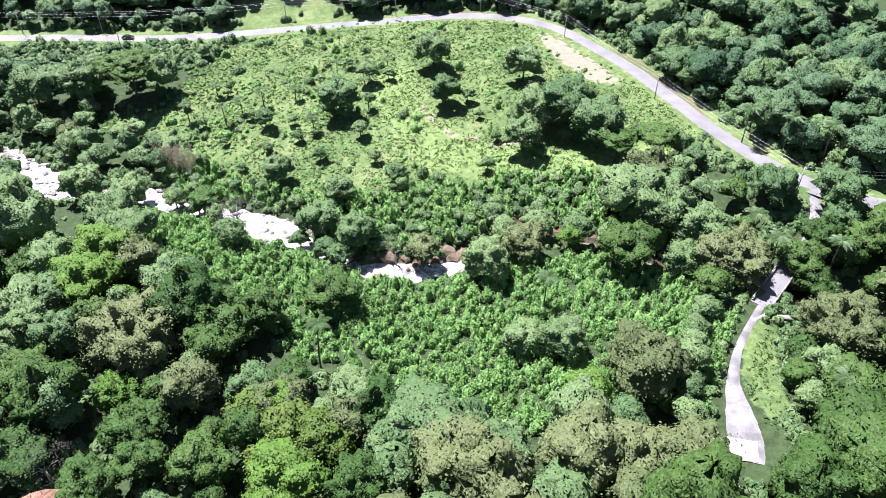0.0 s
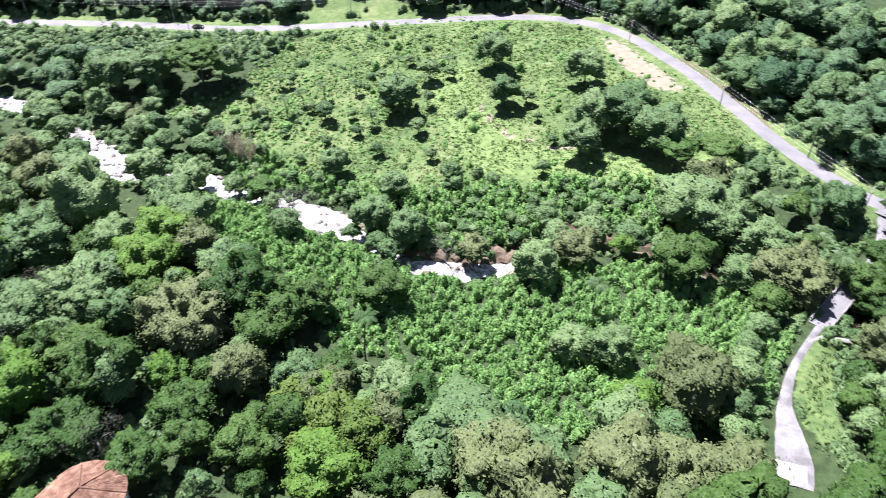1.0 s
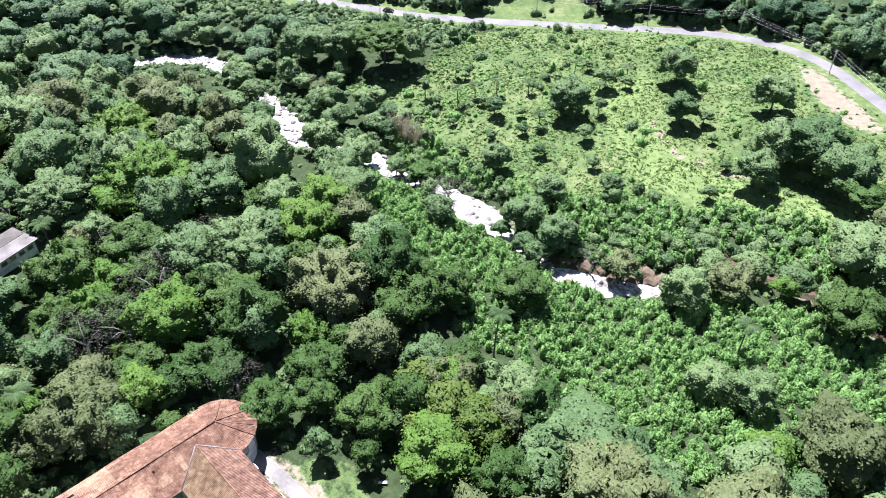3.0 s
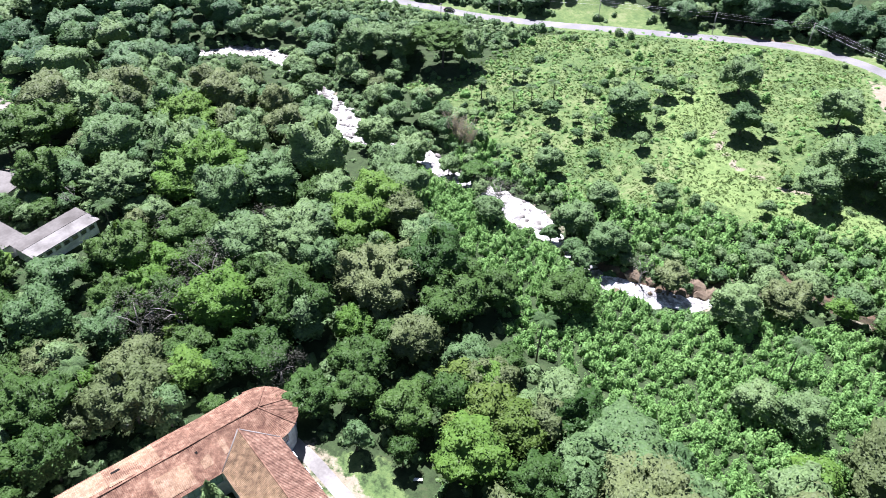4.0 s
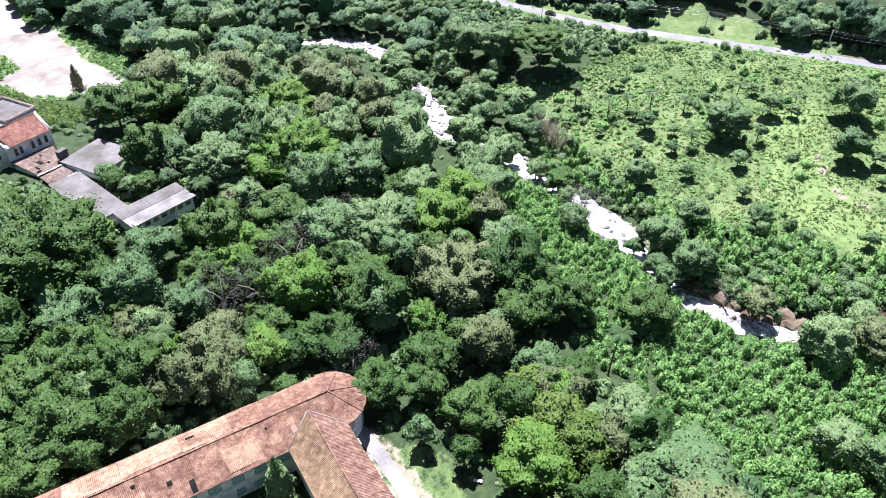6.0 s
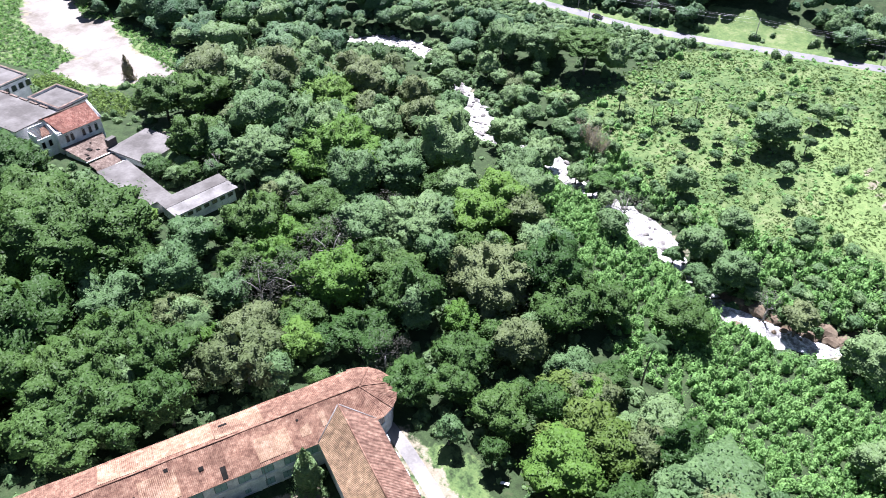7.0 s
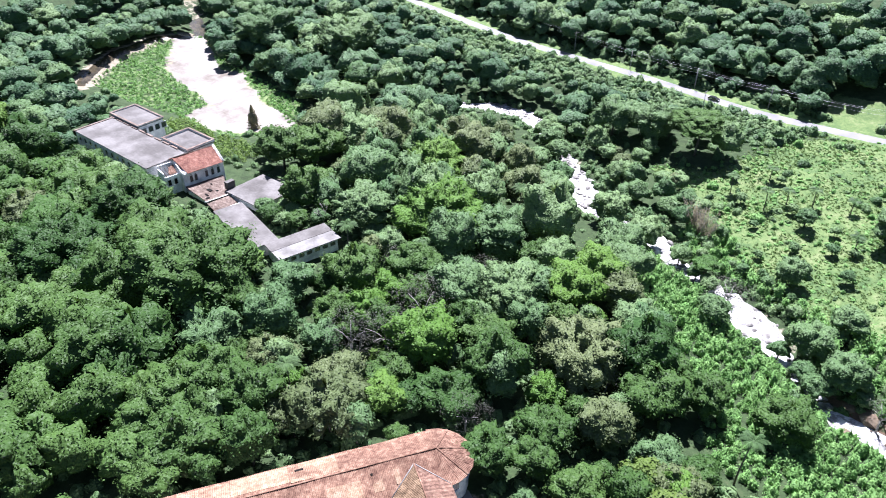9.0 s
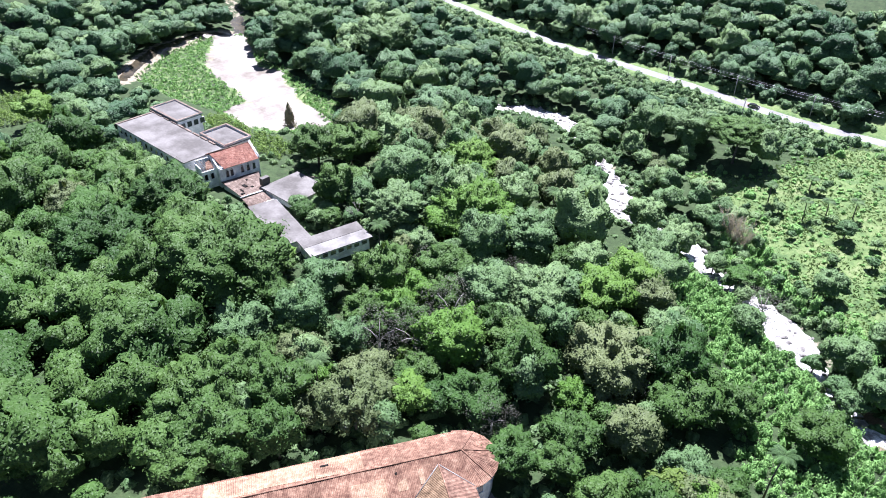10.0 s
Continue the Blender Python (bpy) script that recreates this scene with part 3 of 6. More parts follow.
def build_ground():
    xs, ys = axis(-420, 190, 2.6, 3600), axis(-30, 330, 2.6, 3600)
    gx, gy = np.meshgrid(xs, ys)
    x, y = gx.ravel(), gy.ravel()
    z = height(x, y)
    bed = near_line(x, y, RIVER) < river_half(x) - 0.6
    z = np.where(bed, z - 0.9, z)
    v = np.stack([x, y, z], 1)
    nx, ny = len(xs), len(ys)
    i, j = np.meshgrid(np.arange(nx - 1), np.arange(ny - 1))
    a = (j * nx + i).ravel()
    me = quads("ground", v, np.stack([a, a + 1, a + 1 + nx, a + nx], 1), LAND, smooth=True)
    grass = np.maximum.reduce([ease(-5, 5, inside(x, y, MEADOW)), ease(-2, 2, inside(x, y, VERGE)), ease(-3, 3, inside(x, y, CLEARING)), ease(-1.5, 2, inside(x, y, GARDEN)) * 0.58, np.maximum(ease(-5, 4, inside(x, y, FLATS)), ease(-4, 2, inside(x, y, FLATS_EAST))) * 0.5,
                               (1 - ease(5, 11, near_line(x, y, ROAD))) * 0.85, ease(-8, 0, inside(x, y, SANDBANK)) * 0.8])
    # the court ring is unseen ground, made pale to bounce light onto the facade
    earth = np.maximum.reduce([ease(-2, 5, inside(x, y, BARE)) * 0.8, ease(-1, 3, inside(x, y, [(-62.4, 49.7), (-77.2, 19.1), (-52.9, 7.4), (-38.1, 38.0)])) * 0.7, 1 - ease(5, 9, near_line(x, y, [(-180.5, 104.5), (-174, 108)])), 0.45 * (1 - ease(3, 5, near_line(x, y, ROAD))), 0.8 * (1 - ease(3, 6.5, near_line(x, y, STREAM))), 0.62 * (1 - ease(2, 5, near_line(x, y, [(-56, 63), (-49, 60), (-41, 56.5), (-33, 53)]))), ease(-2.5, 1.5, inside(x, y, SANDBANK)),
                               (1 - ease(0.5, 1.6, near_line(x, y, [(-8, 215), (-3, 203), (2, 196.5), (10.5, 192.8), (19, 190.7), (28, 190)]))) * 0.8])
    earth = np.where(near_line(x, y, RIVER) < river_half(x) + 0.4, np.maximum(earth, 0.5), earth)
    cut = np.where((y > np.interp(x, *np.array(ROAD, float).T)) & (((x > 60) & (x < 80)) | ((x > -12) & (x < 12))), (1 - ease(6, 10, near_line(x, y, ROAD))) * 0.5, 0)
    cut = np.maximum(cut, np.where((y > np.interp(x, *np.array(RIVER, float).T)) & (x > -30) & (x < 50), 1 - ease(0, 3.2, near_line(x, y, RIVER) - river_half(x)), 0) * 0.75)
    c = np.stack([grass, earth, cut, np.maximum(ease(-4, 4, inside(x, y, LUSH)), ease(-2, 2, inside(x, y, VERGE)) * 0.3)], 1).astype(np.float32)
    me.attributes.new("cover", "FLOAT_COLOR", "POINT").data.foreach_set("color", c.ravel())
    tagged(new("ground", me), "green valley floor of grass, forest soil and sandy banks", "ground", kind="structure")


def build_water():
    pts = np.array(RIVER[1:-2], float)
    d = np.r_[0, np.cumsum(np.hypot(*np.diff(pts, axis=0).T))]
    s = np.arange(0, d[-1], 1.6)
    px, py = np.interp(s, d, pts[:, 0]), np.interp(s, d, pts[:, 1])
    px, py = (np.convolve(np.pad(p, 3, "edge"), np.ones(7) / 7, "valid") for p in (px, py))
    tx, ty = np.gradient(px), np.gradient(py)
    n = np.hypot(tx, ty)
    half = river_half(px) + 0.7
    across = np.linspace(-1, 1, 9)
    x = (px[:, None] - (ty / n * half)[:, None] * across).ravel()
    y = (py[:, None] + (tx / n * half)[:, None] * across).ravel()
    # the rapids stand a little higher upstream of each fall
    step = np.interp(x, [-60, -20, -17, 2, 5, 40], [0.5, 0.45, 0.2, 0.1, -0.2, -0.3])
    z = -8.35 + 0.12 * waves(x, y, 3.0, 21) + 0.4 * step
    k = len(across)
    i, j = np.meshgrid(np.arange(len(s) - 1), np.arange(k - 1), indexing="ij")
    a = (i * k + j).ravel()
    me = quads("river", np.stack([x, y, z], 1), np.stack([a, a + k, a + k + 1, a + 1], 1), WATER, smooth=True)
    foam = np.interp(x, [-300, -230, -205, -195, -150, -138, -128, -106, -96, -86, -58, -54, -36, -31, -20, -17, 4, 7, 10], [0.1, 0.3, 0.3, 0.62, 0.62, 0.5, 0.72, 0.72, 0.55, 0.7, 0.62, 0.98, 0.92, 0.7, 0.7, 0.95, 0.98, 0.5, 0.1])
    me.attributes.new("foam", "FLOAT", "POINT").data.foreach_set("value", foam.astype(np.float32))
    tagged(new("water", me), "white foaming river over pale rocks", "river", kind="structure")


def build_sand():
    x0, x1, y0, y1 = -352, -216, 106, 174
    xs, ys = np.arange(x0, x1, 1.5), np.arange(y0, y1, 1.5)
    gx, gy = np.meshgrid(xs, ys)
    x, y = gx.ravel(), gy.ravel()
    deep = inside(x, y, SANDBANK) + 3.2 * waves(x, y, 19, 31) + 1.2 * waves(x, y, 6, 32)
    z = np.maximum(height(x, y), -7.55) + np.clip(deep * 0.12, -0.5, 0.14)
    nx = len(xs)
    i, j = np.meshgrid(np.arange(nx - 1), np.arange(len(ys) - 1))
    a = (j * nx + i).ravel()
    q = np.stack([a, a + 1, a + 1 + nx, a + nx], 1)
    q = q[(deep[q] > -2.5).any(1)]
    tagged(new("sandbank", quads("sandbank", np.stack([x, y, z], 1), q, SAND, smooth=True)), "broad bank of pale dry river sand", "sandbank", kind="structure")


build_ground()
build_water()
tagged(strip(STREAM, 2.6, lambda x, y: spot(x, y), WATER, "stream", lift=0.12, step=2.0), "shallow brown side stream beside the flats", "stream", kind="structure")
build_sand()
tagged(strip(ROAD[1:-2], 4.3, lambda x, y: 0.03, ASPHALT, "road", lift=0.03), "grey asphalt country road along the hillside", "road", kind="structure")
tagged(strip(DRIVE[:4], 2.1, lambda x, y: float(np.interp(y, [77, 110, 130, 150, 162], [-4, -4, -4, -2.5, 0.02])), ASPHALT, "lane", lift=0.06), "narrow grey asphalt lane to the bridge", "lane", kind="structure")
tagged(strip(DRIVE[4:], lambda s: float(np.interp(s, [0, 0.35, 0.55, 0.62, 0.71, 0.8, 0.87, 1], [1.1, 1.15, 1.6, 2.1, 3.8, 5.0, 5.8, 4.7])), lambda x, y: -4.0, YARD, "driveway", lift=0.05), "pale concrete driveway widening into a yard", "driveway", kind="structure")
tagged(strip([(76.5, 116.2), (71, 117), (67.5, 115)], 0.55, lambda x, y: -4.0, CONCRETE, "footpath", lift=0.07), "short pale concrete footpath", "path", kind="structure")
tagged(strip([(55.4, 83.8), (54.8, 81.2), (54.5, 79.0)], lambda s: 5.0 - 0.8 * s, lambda x, y: -4.0, CONCRETE, "forecourt", lift=0.09, step=1.5), "pale concrete apron at the end of the driveway", "forecourt", kind="structure")
# ---- houses ----
def flat_frame(ox, oy, ax, ay):
    k = math.hypot(ax, ay)
    ax, ay = ax / k, ay / k
    return Matrix(((ax, -ay, 0, ox), (ay, ax, 0, oy), (0, 0, 1, 0), (0, 0, 0, 1)))


def tiled(corners, mat, name, parent, label="", pitch=0.30, lift=0.0):
    """One plane of ribbed clay tiles: the first two corners are its eave. The ribs run up the slope."""
    c = [Vector(p) for p in corners]
    e = (c[1] - c[0]).normalized()
    n = e.cross(c[2] - c[0] if (c[2] - c[0]).cross(e).length > 0.01 else c[3] - c[0]).normalized()
    n = n if n.z > 0 else -n
    up = n.cross(e)
    up = up if up.z > 0 else -up
    flat = [((p - c[0]).dot(e), (p - c[0]).dot(up)) for p in c]
    lo, hi = min(p for p, _ in flat), max(p for p, _ in flat)
    count = max(2, int((hi - lo) / (pitch / 4)))
    rng = random.Random(int(abs(c[0].x * 13 + c[0].y * 7)))
    v, q = [], []
    rows = 5
    for i in range(count + 1):
        p = min(max(lo + (hi - lo) * i / count, lo + 1e-3), hi - 1e-3)
        cross = []
        for (pa, qa), (pb, qb) in zip(flat, flat[1:] + flat[:1]):
            if (pa - p) * (pb - p) <= 0 and abs(pa - pb) > 1e-6:
                cross.append(qa + (qb - qa) * (p - pa) / (pb - pa))
        a, b = (min(cross), max(cross)) if cross else (0, 0)
        wave = 0.045 * math.cos(p / pitch * 6.2832)
        for k in range(rows):
            s = k / (rows - 1)
            sag = 0.05 * math.sin(p * 0.5 + k) + rng.uniform(-0.012, 0.012)
            w = c[0] + e * p + up * (a + (b - a) * s) + n * (wave + lift + sag)
            v.append(w[:])
        for k in range(rows):
            v.append((c[0] + e * p + up * (a + (b - a) * k / (rows - 1)) - n * 0.14)[:])
    m = 2 * rows
    for i in range(count):
        for k in range(rows - 1):
            a = i * m + k
            q.append((a, a + m, a + m + 1, a + 1))
            b = a + rows
            q.append((b + 1, b + m + 1, b + m, b))
        for k in (0, rows - 1):
            a = i * m + k
            q.append((a, a + rows, a + m + rows, a + m))
    for i in (0, count):
        for k in range(rows - 1):
            a = i * m + k
            q.append((a, a + 1, a + rows + 1, a + rows))
    ob = new(name, quads(name, v, q, mat))
    ob.parent = parent
    return tagged(ob, label)


def cap(points, parent, name="ridge_cap", mat=None, r=0.15):
    ob = part(name, tube([Vector(p) + Vector((0, 0, 0.03)) for p in points], [r] * len(points), 6), mat or TILE, parent)
    return ob


def wall_box(x0, y0, z0, x1, y1, z1, parent, mat=None, name="wall"):
    return part(name, box(x0, y0, z0, x1, y1, z1), mat or PLASTER, parent)


def opening(parent, p, way, w, h, arched=False, mat=None, shut=True):
    """A window on a wall that looks along way: a moulded surround, a sill, and leaves or panes set in."""
    f = Matrix(((way[1], way[0], 0, p[0]), (-way[0], way[1], 0, p[1]), (0, 0, 1, p[2]), (0, 0, 0, 1)))
    # the backing plate's near-black colour stands for shade behind the window
    win = part("window", box(-w / 2, -0.02, 0, w / 2, 0.05, h), OPENING_SHADE, parent)
    win.matrix_basis = f
    bm = box(-w / 2 - 0.12, 0.0, -0.02, -w / 2, 0.12, h + 0.12)
    box(w / 2, 0.0, -0.02, w / 2 + 0.12, 0.12, h + 0.12, bm=bm)
    box(-w / 2, 0.0, h, w / 2, 0.12, h + 0.12, bm=bm)
    part("window_frame", bm, PLASTER, win)
    part("window_sill", box(-w / 2 - 0.2, 0.0, -0.14, w / 2 + 0.2, 0.2, -0.02), PLASTER, win)
    for s in (-1, 1):
        part("shutter" if shut else "pane", box(min(0.02 * s, s * w * 0.47), 0.04, 0.05, max(0.02 * s, s * w * 0.47), 0.085, h - 0.05), mat or SHUTTER, win)
    return win


def long_house():
    """Two-storey convent with wings round a court, an apse at its end, under ribbed clay tiles."""
    house = tagged(empty("long_house", flat_frame(-64.3, 61.8, -0.436, -0.900)), "white two-storey house with wings under a faded clay-tile roof", "house")
    zg, ze, zr, w = -3.0, 4.0, 6.5, 6.6
    # x runs along the main ridge, y towards the court
    end = 74.0
    wall_box(0.3, -w + 0.7, zg, end - 0.5, w - 0.7, ze + 0.05, house)
    # apse
    bm, ring = bmesh.new(), []
    for k in range(9):
        a = radians(90 + 180 * k / 8)
        ring.append((math.cos(a) * (w - 0.7), math.sin(a) * (w - 0.7)))
    low, top = [bm.verts.new((x, y, zg)) for x, y in ring], [bm.verts.new((x, y, ze + 0.05)) for x, y in ring]
    for i in range(8):
        bm.faces.new((low[i], low[i + 1], top[i + 1], top[i]))
    bm.faces.new(top[::-1])
    part("apse_wall", bm, PLASTER, house)
    angles = [90, 108, 126, 144, 162, 180, 198, 216, 234, 252, 270]
    ringe = [(math.cos(radians(a)) * (w + 0.25) * (1 if 100 < a < 260 else 0.985), math.sin(radians(a)) * (w + 0.25), ze) for a in angles]
    for i in range(10):
        tiled([ringe[i], ringe[i + 1], (0, 0, zr), (0, 0, zr)], TILE, "roof_segment", house)
        if i in (2, 5, 8):
            cap([ringe[i], (0, 0, zr)], house, "hip_cap", r=0.12)
    # main range, both slopes
    tiled([(0, -w, ze), (58, -w, ze), (58, 0, zr), (0, 0, zr)], TILE, "roof", house, "faded clay-tile roof slope with bleached patches")
    tiled([(0, w, ze), (58, w, ze), (58, 0, zr), (0, 0, zr)], TILE, "roof", house, "faded clay-tile roof slope with bleached patches")
    tiled([(58, w, ze - 0.8), (end, w, ze - 0.8), (end, 0, zr - 0.8), (58, 0, zr - 0.8)], TILE, "roof", house)
    tiled([(58, -w, ze - 0.8), (end, -w, ze - 0.8), (end, 0, zr - 0.8), (58, 0, zr - 0.8)], TILE, "roof", house)
    cap([(0, 0, zr), (58, 0, zr)], house)
    cap([(58, 0, zr - 0.8), (end, 0, zr - 0.8)], house)
    slope = (zr - ze) / w
    for x0, x1, y0, y1, mat in ((14.5, 20.5, 2.0, 5.9, TILE_PALE), (17.5, 26, -6.3, -0.6, TILE_PALE), (26.1, 36, -6.3, -1.1, TILE_PALE), (36.1, 45, -6.0, -0.5, TILE_PALE), (33.5, 39.5, 1.6, 6.0, TILE_PALE), (10.8, 12.6, 2.2, 4.6, TILE_PALE), (7.6, 8.6, 1.4, 4.2, TILE_PALE)):
        ya, yb = (y0, y1) if y0 < 0 else (y1, y0)
        pos = lambda y: zr - abs(y) * slope
        tiled([(x0, ya, pos(ya)), (x1, ya, pos(ya)), (x1, yb, pos(yb)), (x0, yb, pos(yb))], mat, "tile_patch", house, "patch of sun-bleached tiles", lift=0.05)
    # missing tiles: plates on the unbroken slope, the shade below put into their colour
    for x, y, lx, ly in ((26.4, 5.2, 0.9, 2.2), (29.6, 3.2, 0.8, 0.7), (24.2, -4.2, 1.5, 0.6), (34.8, 1.4, 0.7, 0.6), (40.5, 4.0, 0.6, 1.2), (12.4, 1.6, 0.4, 0.4)):
        hole = part("roof_hole", box(-lx / 2, -ly / 2, 0.02, lx / 2, ly / 2, 0.09), OPENING_SHADE, house, "near-black plate standing for the shade where tiles are missing")
        hole.matrix_basis = Matrix.Translation((x, y, zr - abs(y) * slope + 0.03)) @ Matrix.Rotation(math.atan(slope) * (1 if y < 0 else -1), 4, "X")
    # the wings that run into the court
    for xr, half, reach in ((4.9, 5.5, 36.0), (50.0, 5.6, 30.0)):
        zt = zr + 0.12
        k = (zt - ze) / half
        wall_box(xr - half + 0.6, w - 0.68, zg, xr + half - 0.6, reach - 0.6, ze - 0.02, house)
        for s in (-1, 1):
            tiled([(xr + s * half, reach, ze), (xr + s * half, w - 0.2, ze), (xr, 2.2, zt), (xr, reach - half, zt)], TILE_DARK if s < 0 else TILE_MOSSY, "wing_roof", house, lift=0.04)
        tiled([(xr - half, reach, ze), (xr + half, reach, ze), (xr, reach - half, zt), (xr, reach - half, zt)], TILE, "wing_roof", house)
        cap([(xr, 2.2, zt + 0.05), (xr, reach - half, zt + 0.05)], house)
        for s in (-1, 1):
            cap([(xr, 2.2, zt), (xr + s * half, w - 0.2, ze + 0.05)], house, "valley_cap", CONCRETE, 0.11)
    for i in range(8):
        x = 11.6 + 4.0 * i
        opening(house, (x, w - 0.72, 1.05), (0, 1), 2.1, 2.3)
        opening(house, (x + (0.9 if i % 3 == 1 else 0), w - 0.72, -2.3), (0, 1), 1.6 if i % 3 else 1.0, 1.8 if i % 3 else 1.2)
        part("pilaster", box(x + 1.75, w - 0.72, zg, x + 2.1, w - 0.58, ze - 0.05), PLASTER, house)
    part("string_course", box(10.2, w - 0.72, 0.45, 44.3, w - 0.55, 0.7), PLASTER, house)
    for i in range(8):
        for z in (0.55, -2.4):
            opening(house, (9.48, 8.5 + 3.4 * i, z), (1, 0), 1.6, 2.0)
    for a in (108, 144):
        d = (math.cos(radians(a)), math.sin(radians(a)))
        opening(house, (d[0] * (w - 0.72), d[1] * (w - 0.72), 0.9), d, 1.1, 1.9, shut=False, mat=GLASS)
    for i in range(6):
        opening(house, (-1.08, 10 + 4 * i, 0.6), (-1, 0), 1.2, 1.8)
    for x in (20.2, 32.8):
        part("drainpipe", tube([(x, w - 0.62, zg), (x, w - 0.62, ze - 0.1)], [0.07, 0.07], 6), POLE_GREY, house)


def flat_block(name, fr, x0, y0, x1, y1, zg, zt, label, rim=None, windows=()):
    """A plain block under a flat slab: walls, slab with an overhang, a low rim of tiles where it has one."""
    h = tagged(empty(name, fr), label, "building")
    wall_box(x0 + 0.4, y0 + 0.4, zg, x1 - 0.4, y1 - 0.4, zt - 0.3, h)
    part("roof_slab", box(x0, y0, zt - 0.3, x1, y1, zt, 0.06), SLAB, h, "stained grey concrete roof slab")
    if rim:
        for a in ((x0, y0, x1, y0 + 0.5), (x0, y1 - 0.5, x1, y1), (x0, y0 + 0.5, x0 + 0.5, y1 - 0.5), (x1 - 0.5, y0 + 0.5, x1, y1 - 0.5)):
            part("parapet", box(a[0], a[1], zt + 0.004, a[2], a[3], zt + rim, 0.03), PLASTER, h)
            part("coping_tiles", box(a[0] - 0.12, a[1] - 0.12, zt + rim, a[2] + 0.12, a[3] + 0.12, zt + rim + 0.12, 0.05), TILE_BROWN, h)
    for (px, py, pz), way, w, hh in windows:
        opening(h, (px, py, pz), way, w, hh, shut=False, mat=GLASS)
    return h


def convent():
    fr = flat_frame(-246.6, 70.0, 0.994, 0.108)
    hall = flat_block("hall", fr, -0.8, 0, 42.4, 13.9, -3, 5, "long white hall under a stained flat concrete roof",
                      windows=[((2 + 3.3 * i, 0.38, z), (0, -1), 1.3, 1.7) for i in range(11) for z in (1.9, -1.6)])
    for i in range(9):
        part("coping_tiles", box(-2 + 4.6 * i, 13.5, 5.004, 1.6 + 4.6 * i, 14.2, 5.3, 0.05), TILE_BROWN, hall)
    part("coping_tiles", box(-0.2, -0.2, 5.004, 0.5, 13.4, 5.22, 0.05), TILE_BROWN, hall)
    flat_block("north_block", fr, -2.4, 14.2, 15.2, 24.2, -3, 5.7, "white block with a flat grey roof edged in brown tiles", 0.3,
               [((14.85, 16.3 + 2.5 * i, 2.4), (1, 0), 1.7, 1.9) for i in range(4)])
    flat_block("east_block", fr, 28.4, 14.6, 42.6, 25.0, -3, 5.1, "white block with a sunken grey roof edged in brown tiles", 0.6)
    # the chapel stands a little askew, its ridge along y, its broken front towards the hall
    fc = fr @ Matrix.Translation((44.9, 7.4, 1.9)) @ Matrix.Rotation(radians(-9), 4, "Z")
    c = tagged(empty("chapel", fc), "white chapel with a dull red tile roof and arched windows", "chapel")
    wall_box(0.2, 0.3, -4.9, 6.3, 13.2, 1.8, c)
    for y in (0.0, 13.2):
        bm = bmesh.new()
        pts = [(0.0, y, -4.9), (6.5, y, -4.9), (6.5, y, 1.9), (1.0, y, 5.0 if y else 4.2), (0.0, y, 4.6 if y else 3.2)]
        lo, hi = [bm.verts.new(p) for p in pts], [bm.verts.new((p[0], p[1] + 0.3, p[2])) for p in pts]
        bm.faces.new(lo), bm.faces.new(hi[::-1])
        for i in range(5):
            bm.faces.new((lo[i], hi[i], hi[(i + 1) % 5], lo[(i + 1) % 5]))
        part("gable", bm, PLASTER, c)
    tiled([(7.0, 1.6, 1.5), (7.0, 13.3, 1.5), (0.9, 13.3, 4.9), (0.9, -0.2, 4.9)], TILE_RED, "roof", c, "dull red clay-tile roof slope")
    tiled([(-2.6, -0.2, 3.3), (-2.6, 13.3, 3.3), (0.9, 13.3, 4.9), (0.9, -0.2, 4.9)], TILE_RED, "roof", c)
    cap([(0.9, -0.2, 4.95), (0.9, 13.3, 4.95)], c, mat=TILE_BROWN)
    part("gable_coping", tube([(6.9, 13.55, 1.75), (0.9, 13.55, 5.15)], [0.28, 0.28], 4), PLASTER, c)
    part("eave_board", box(6.34, 0.4, 1.1, 6.6, 13.3, 1.36), PLASTER, c)
    for y in (2.6, 4.1, 7.6, 9.6, 11.6):
        opening(c, (6.32, y, -1.9), (1, 0), 0.95, 2.1, shut=False, mat=GLASS)
        part("arch", tube([(6.36, y - 0.47, 0.2), (6.38, y - 0.36, 0.55), (6.38, y, 0.72), (6.38, y + 0.36, 0.55), (6.36, y + 0.47, 0.2)], [0.1] * 5, 5), PLASTER, c)
        part("arch_light", box(6.3, y - 0.38, 0.2, 6.37, y + 0.38, 0.56), GLASS, c)
    # the fallen-in front: a shell of walls, loose rafters, and a near-black block painting the shade inside
    for a in ((0.2, -5.0, 4.6, -4.7, 2.6), (4.3, -4.7, 4.6, -0.02, 1.2), (0.2, -4.7, 0.5, -0.02, 3.6)):
        part("front_wall", box(a[0], a[1], -4.9, a[2], a[3], a[4]), PLASTER, c, "white wall left standing without its roof")
    part("fallen_floor", box(0.52, -4.68, -2.9, 4.28, -0.04, -1.4), OPENING_SHADE, c)
    for i in range(4):
        part("rafter", tube([(0.5, -4.2 + 1.1 * i, 3.4 - 0.25 * i), (4.4, -4.0 + 1.1 * i, 1.2)], [0.09, 0.09], 5), BARK, c)
    tiled([(4.0, -3.2, 1.3), (4.0, -0.6, 1.4), (1.4, -0.3, 3.2), (1.8, -2.0, 2.9)], TILE_DARK, "broken_roof", c, "torn dark corner of the tile roof")
    # no real openings here: near-black panes carry the shade of the doorways
    for i in range(2):
        opening(c, (1.5 + 1.9 * i, -5.02, -1.6), (0, -1), 1.1, 1.8, shut=False, mat=OPENING_SHADE)
        opening(c, (4.62, -3.6 + 2.0 * i, -1.8), (1, 0), 1.0, 1.9, shut=False, mat=OPENING_SHADE)
    lean = tagged(empty("lean_to", fr), "low wing with mossy pinkish-brown tiles falling in", "building")
    wall_box(52.6, 6.4, -3, 61.4, 12.8, -1.75, lean)
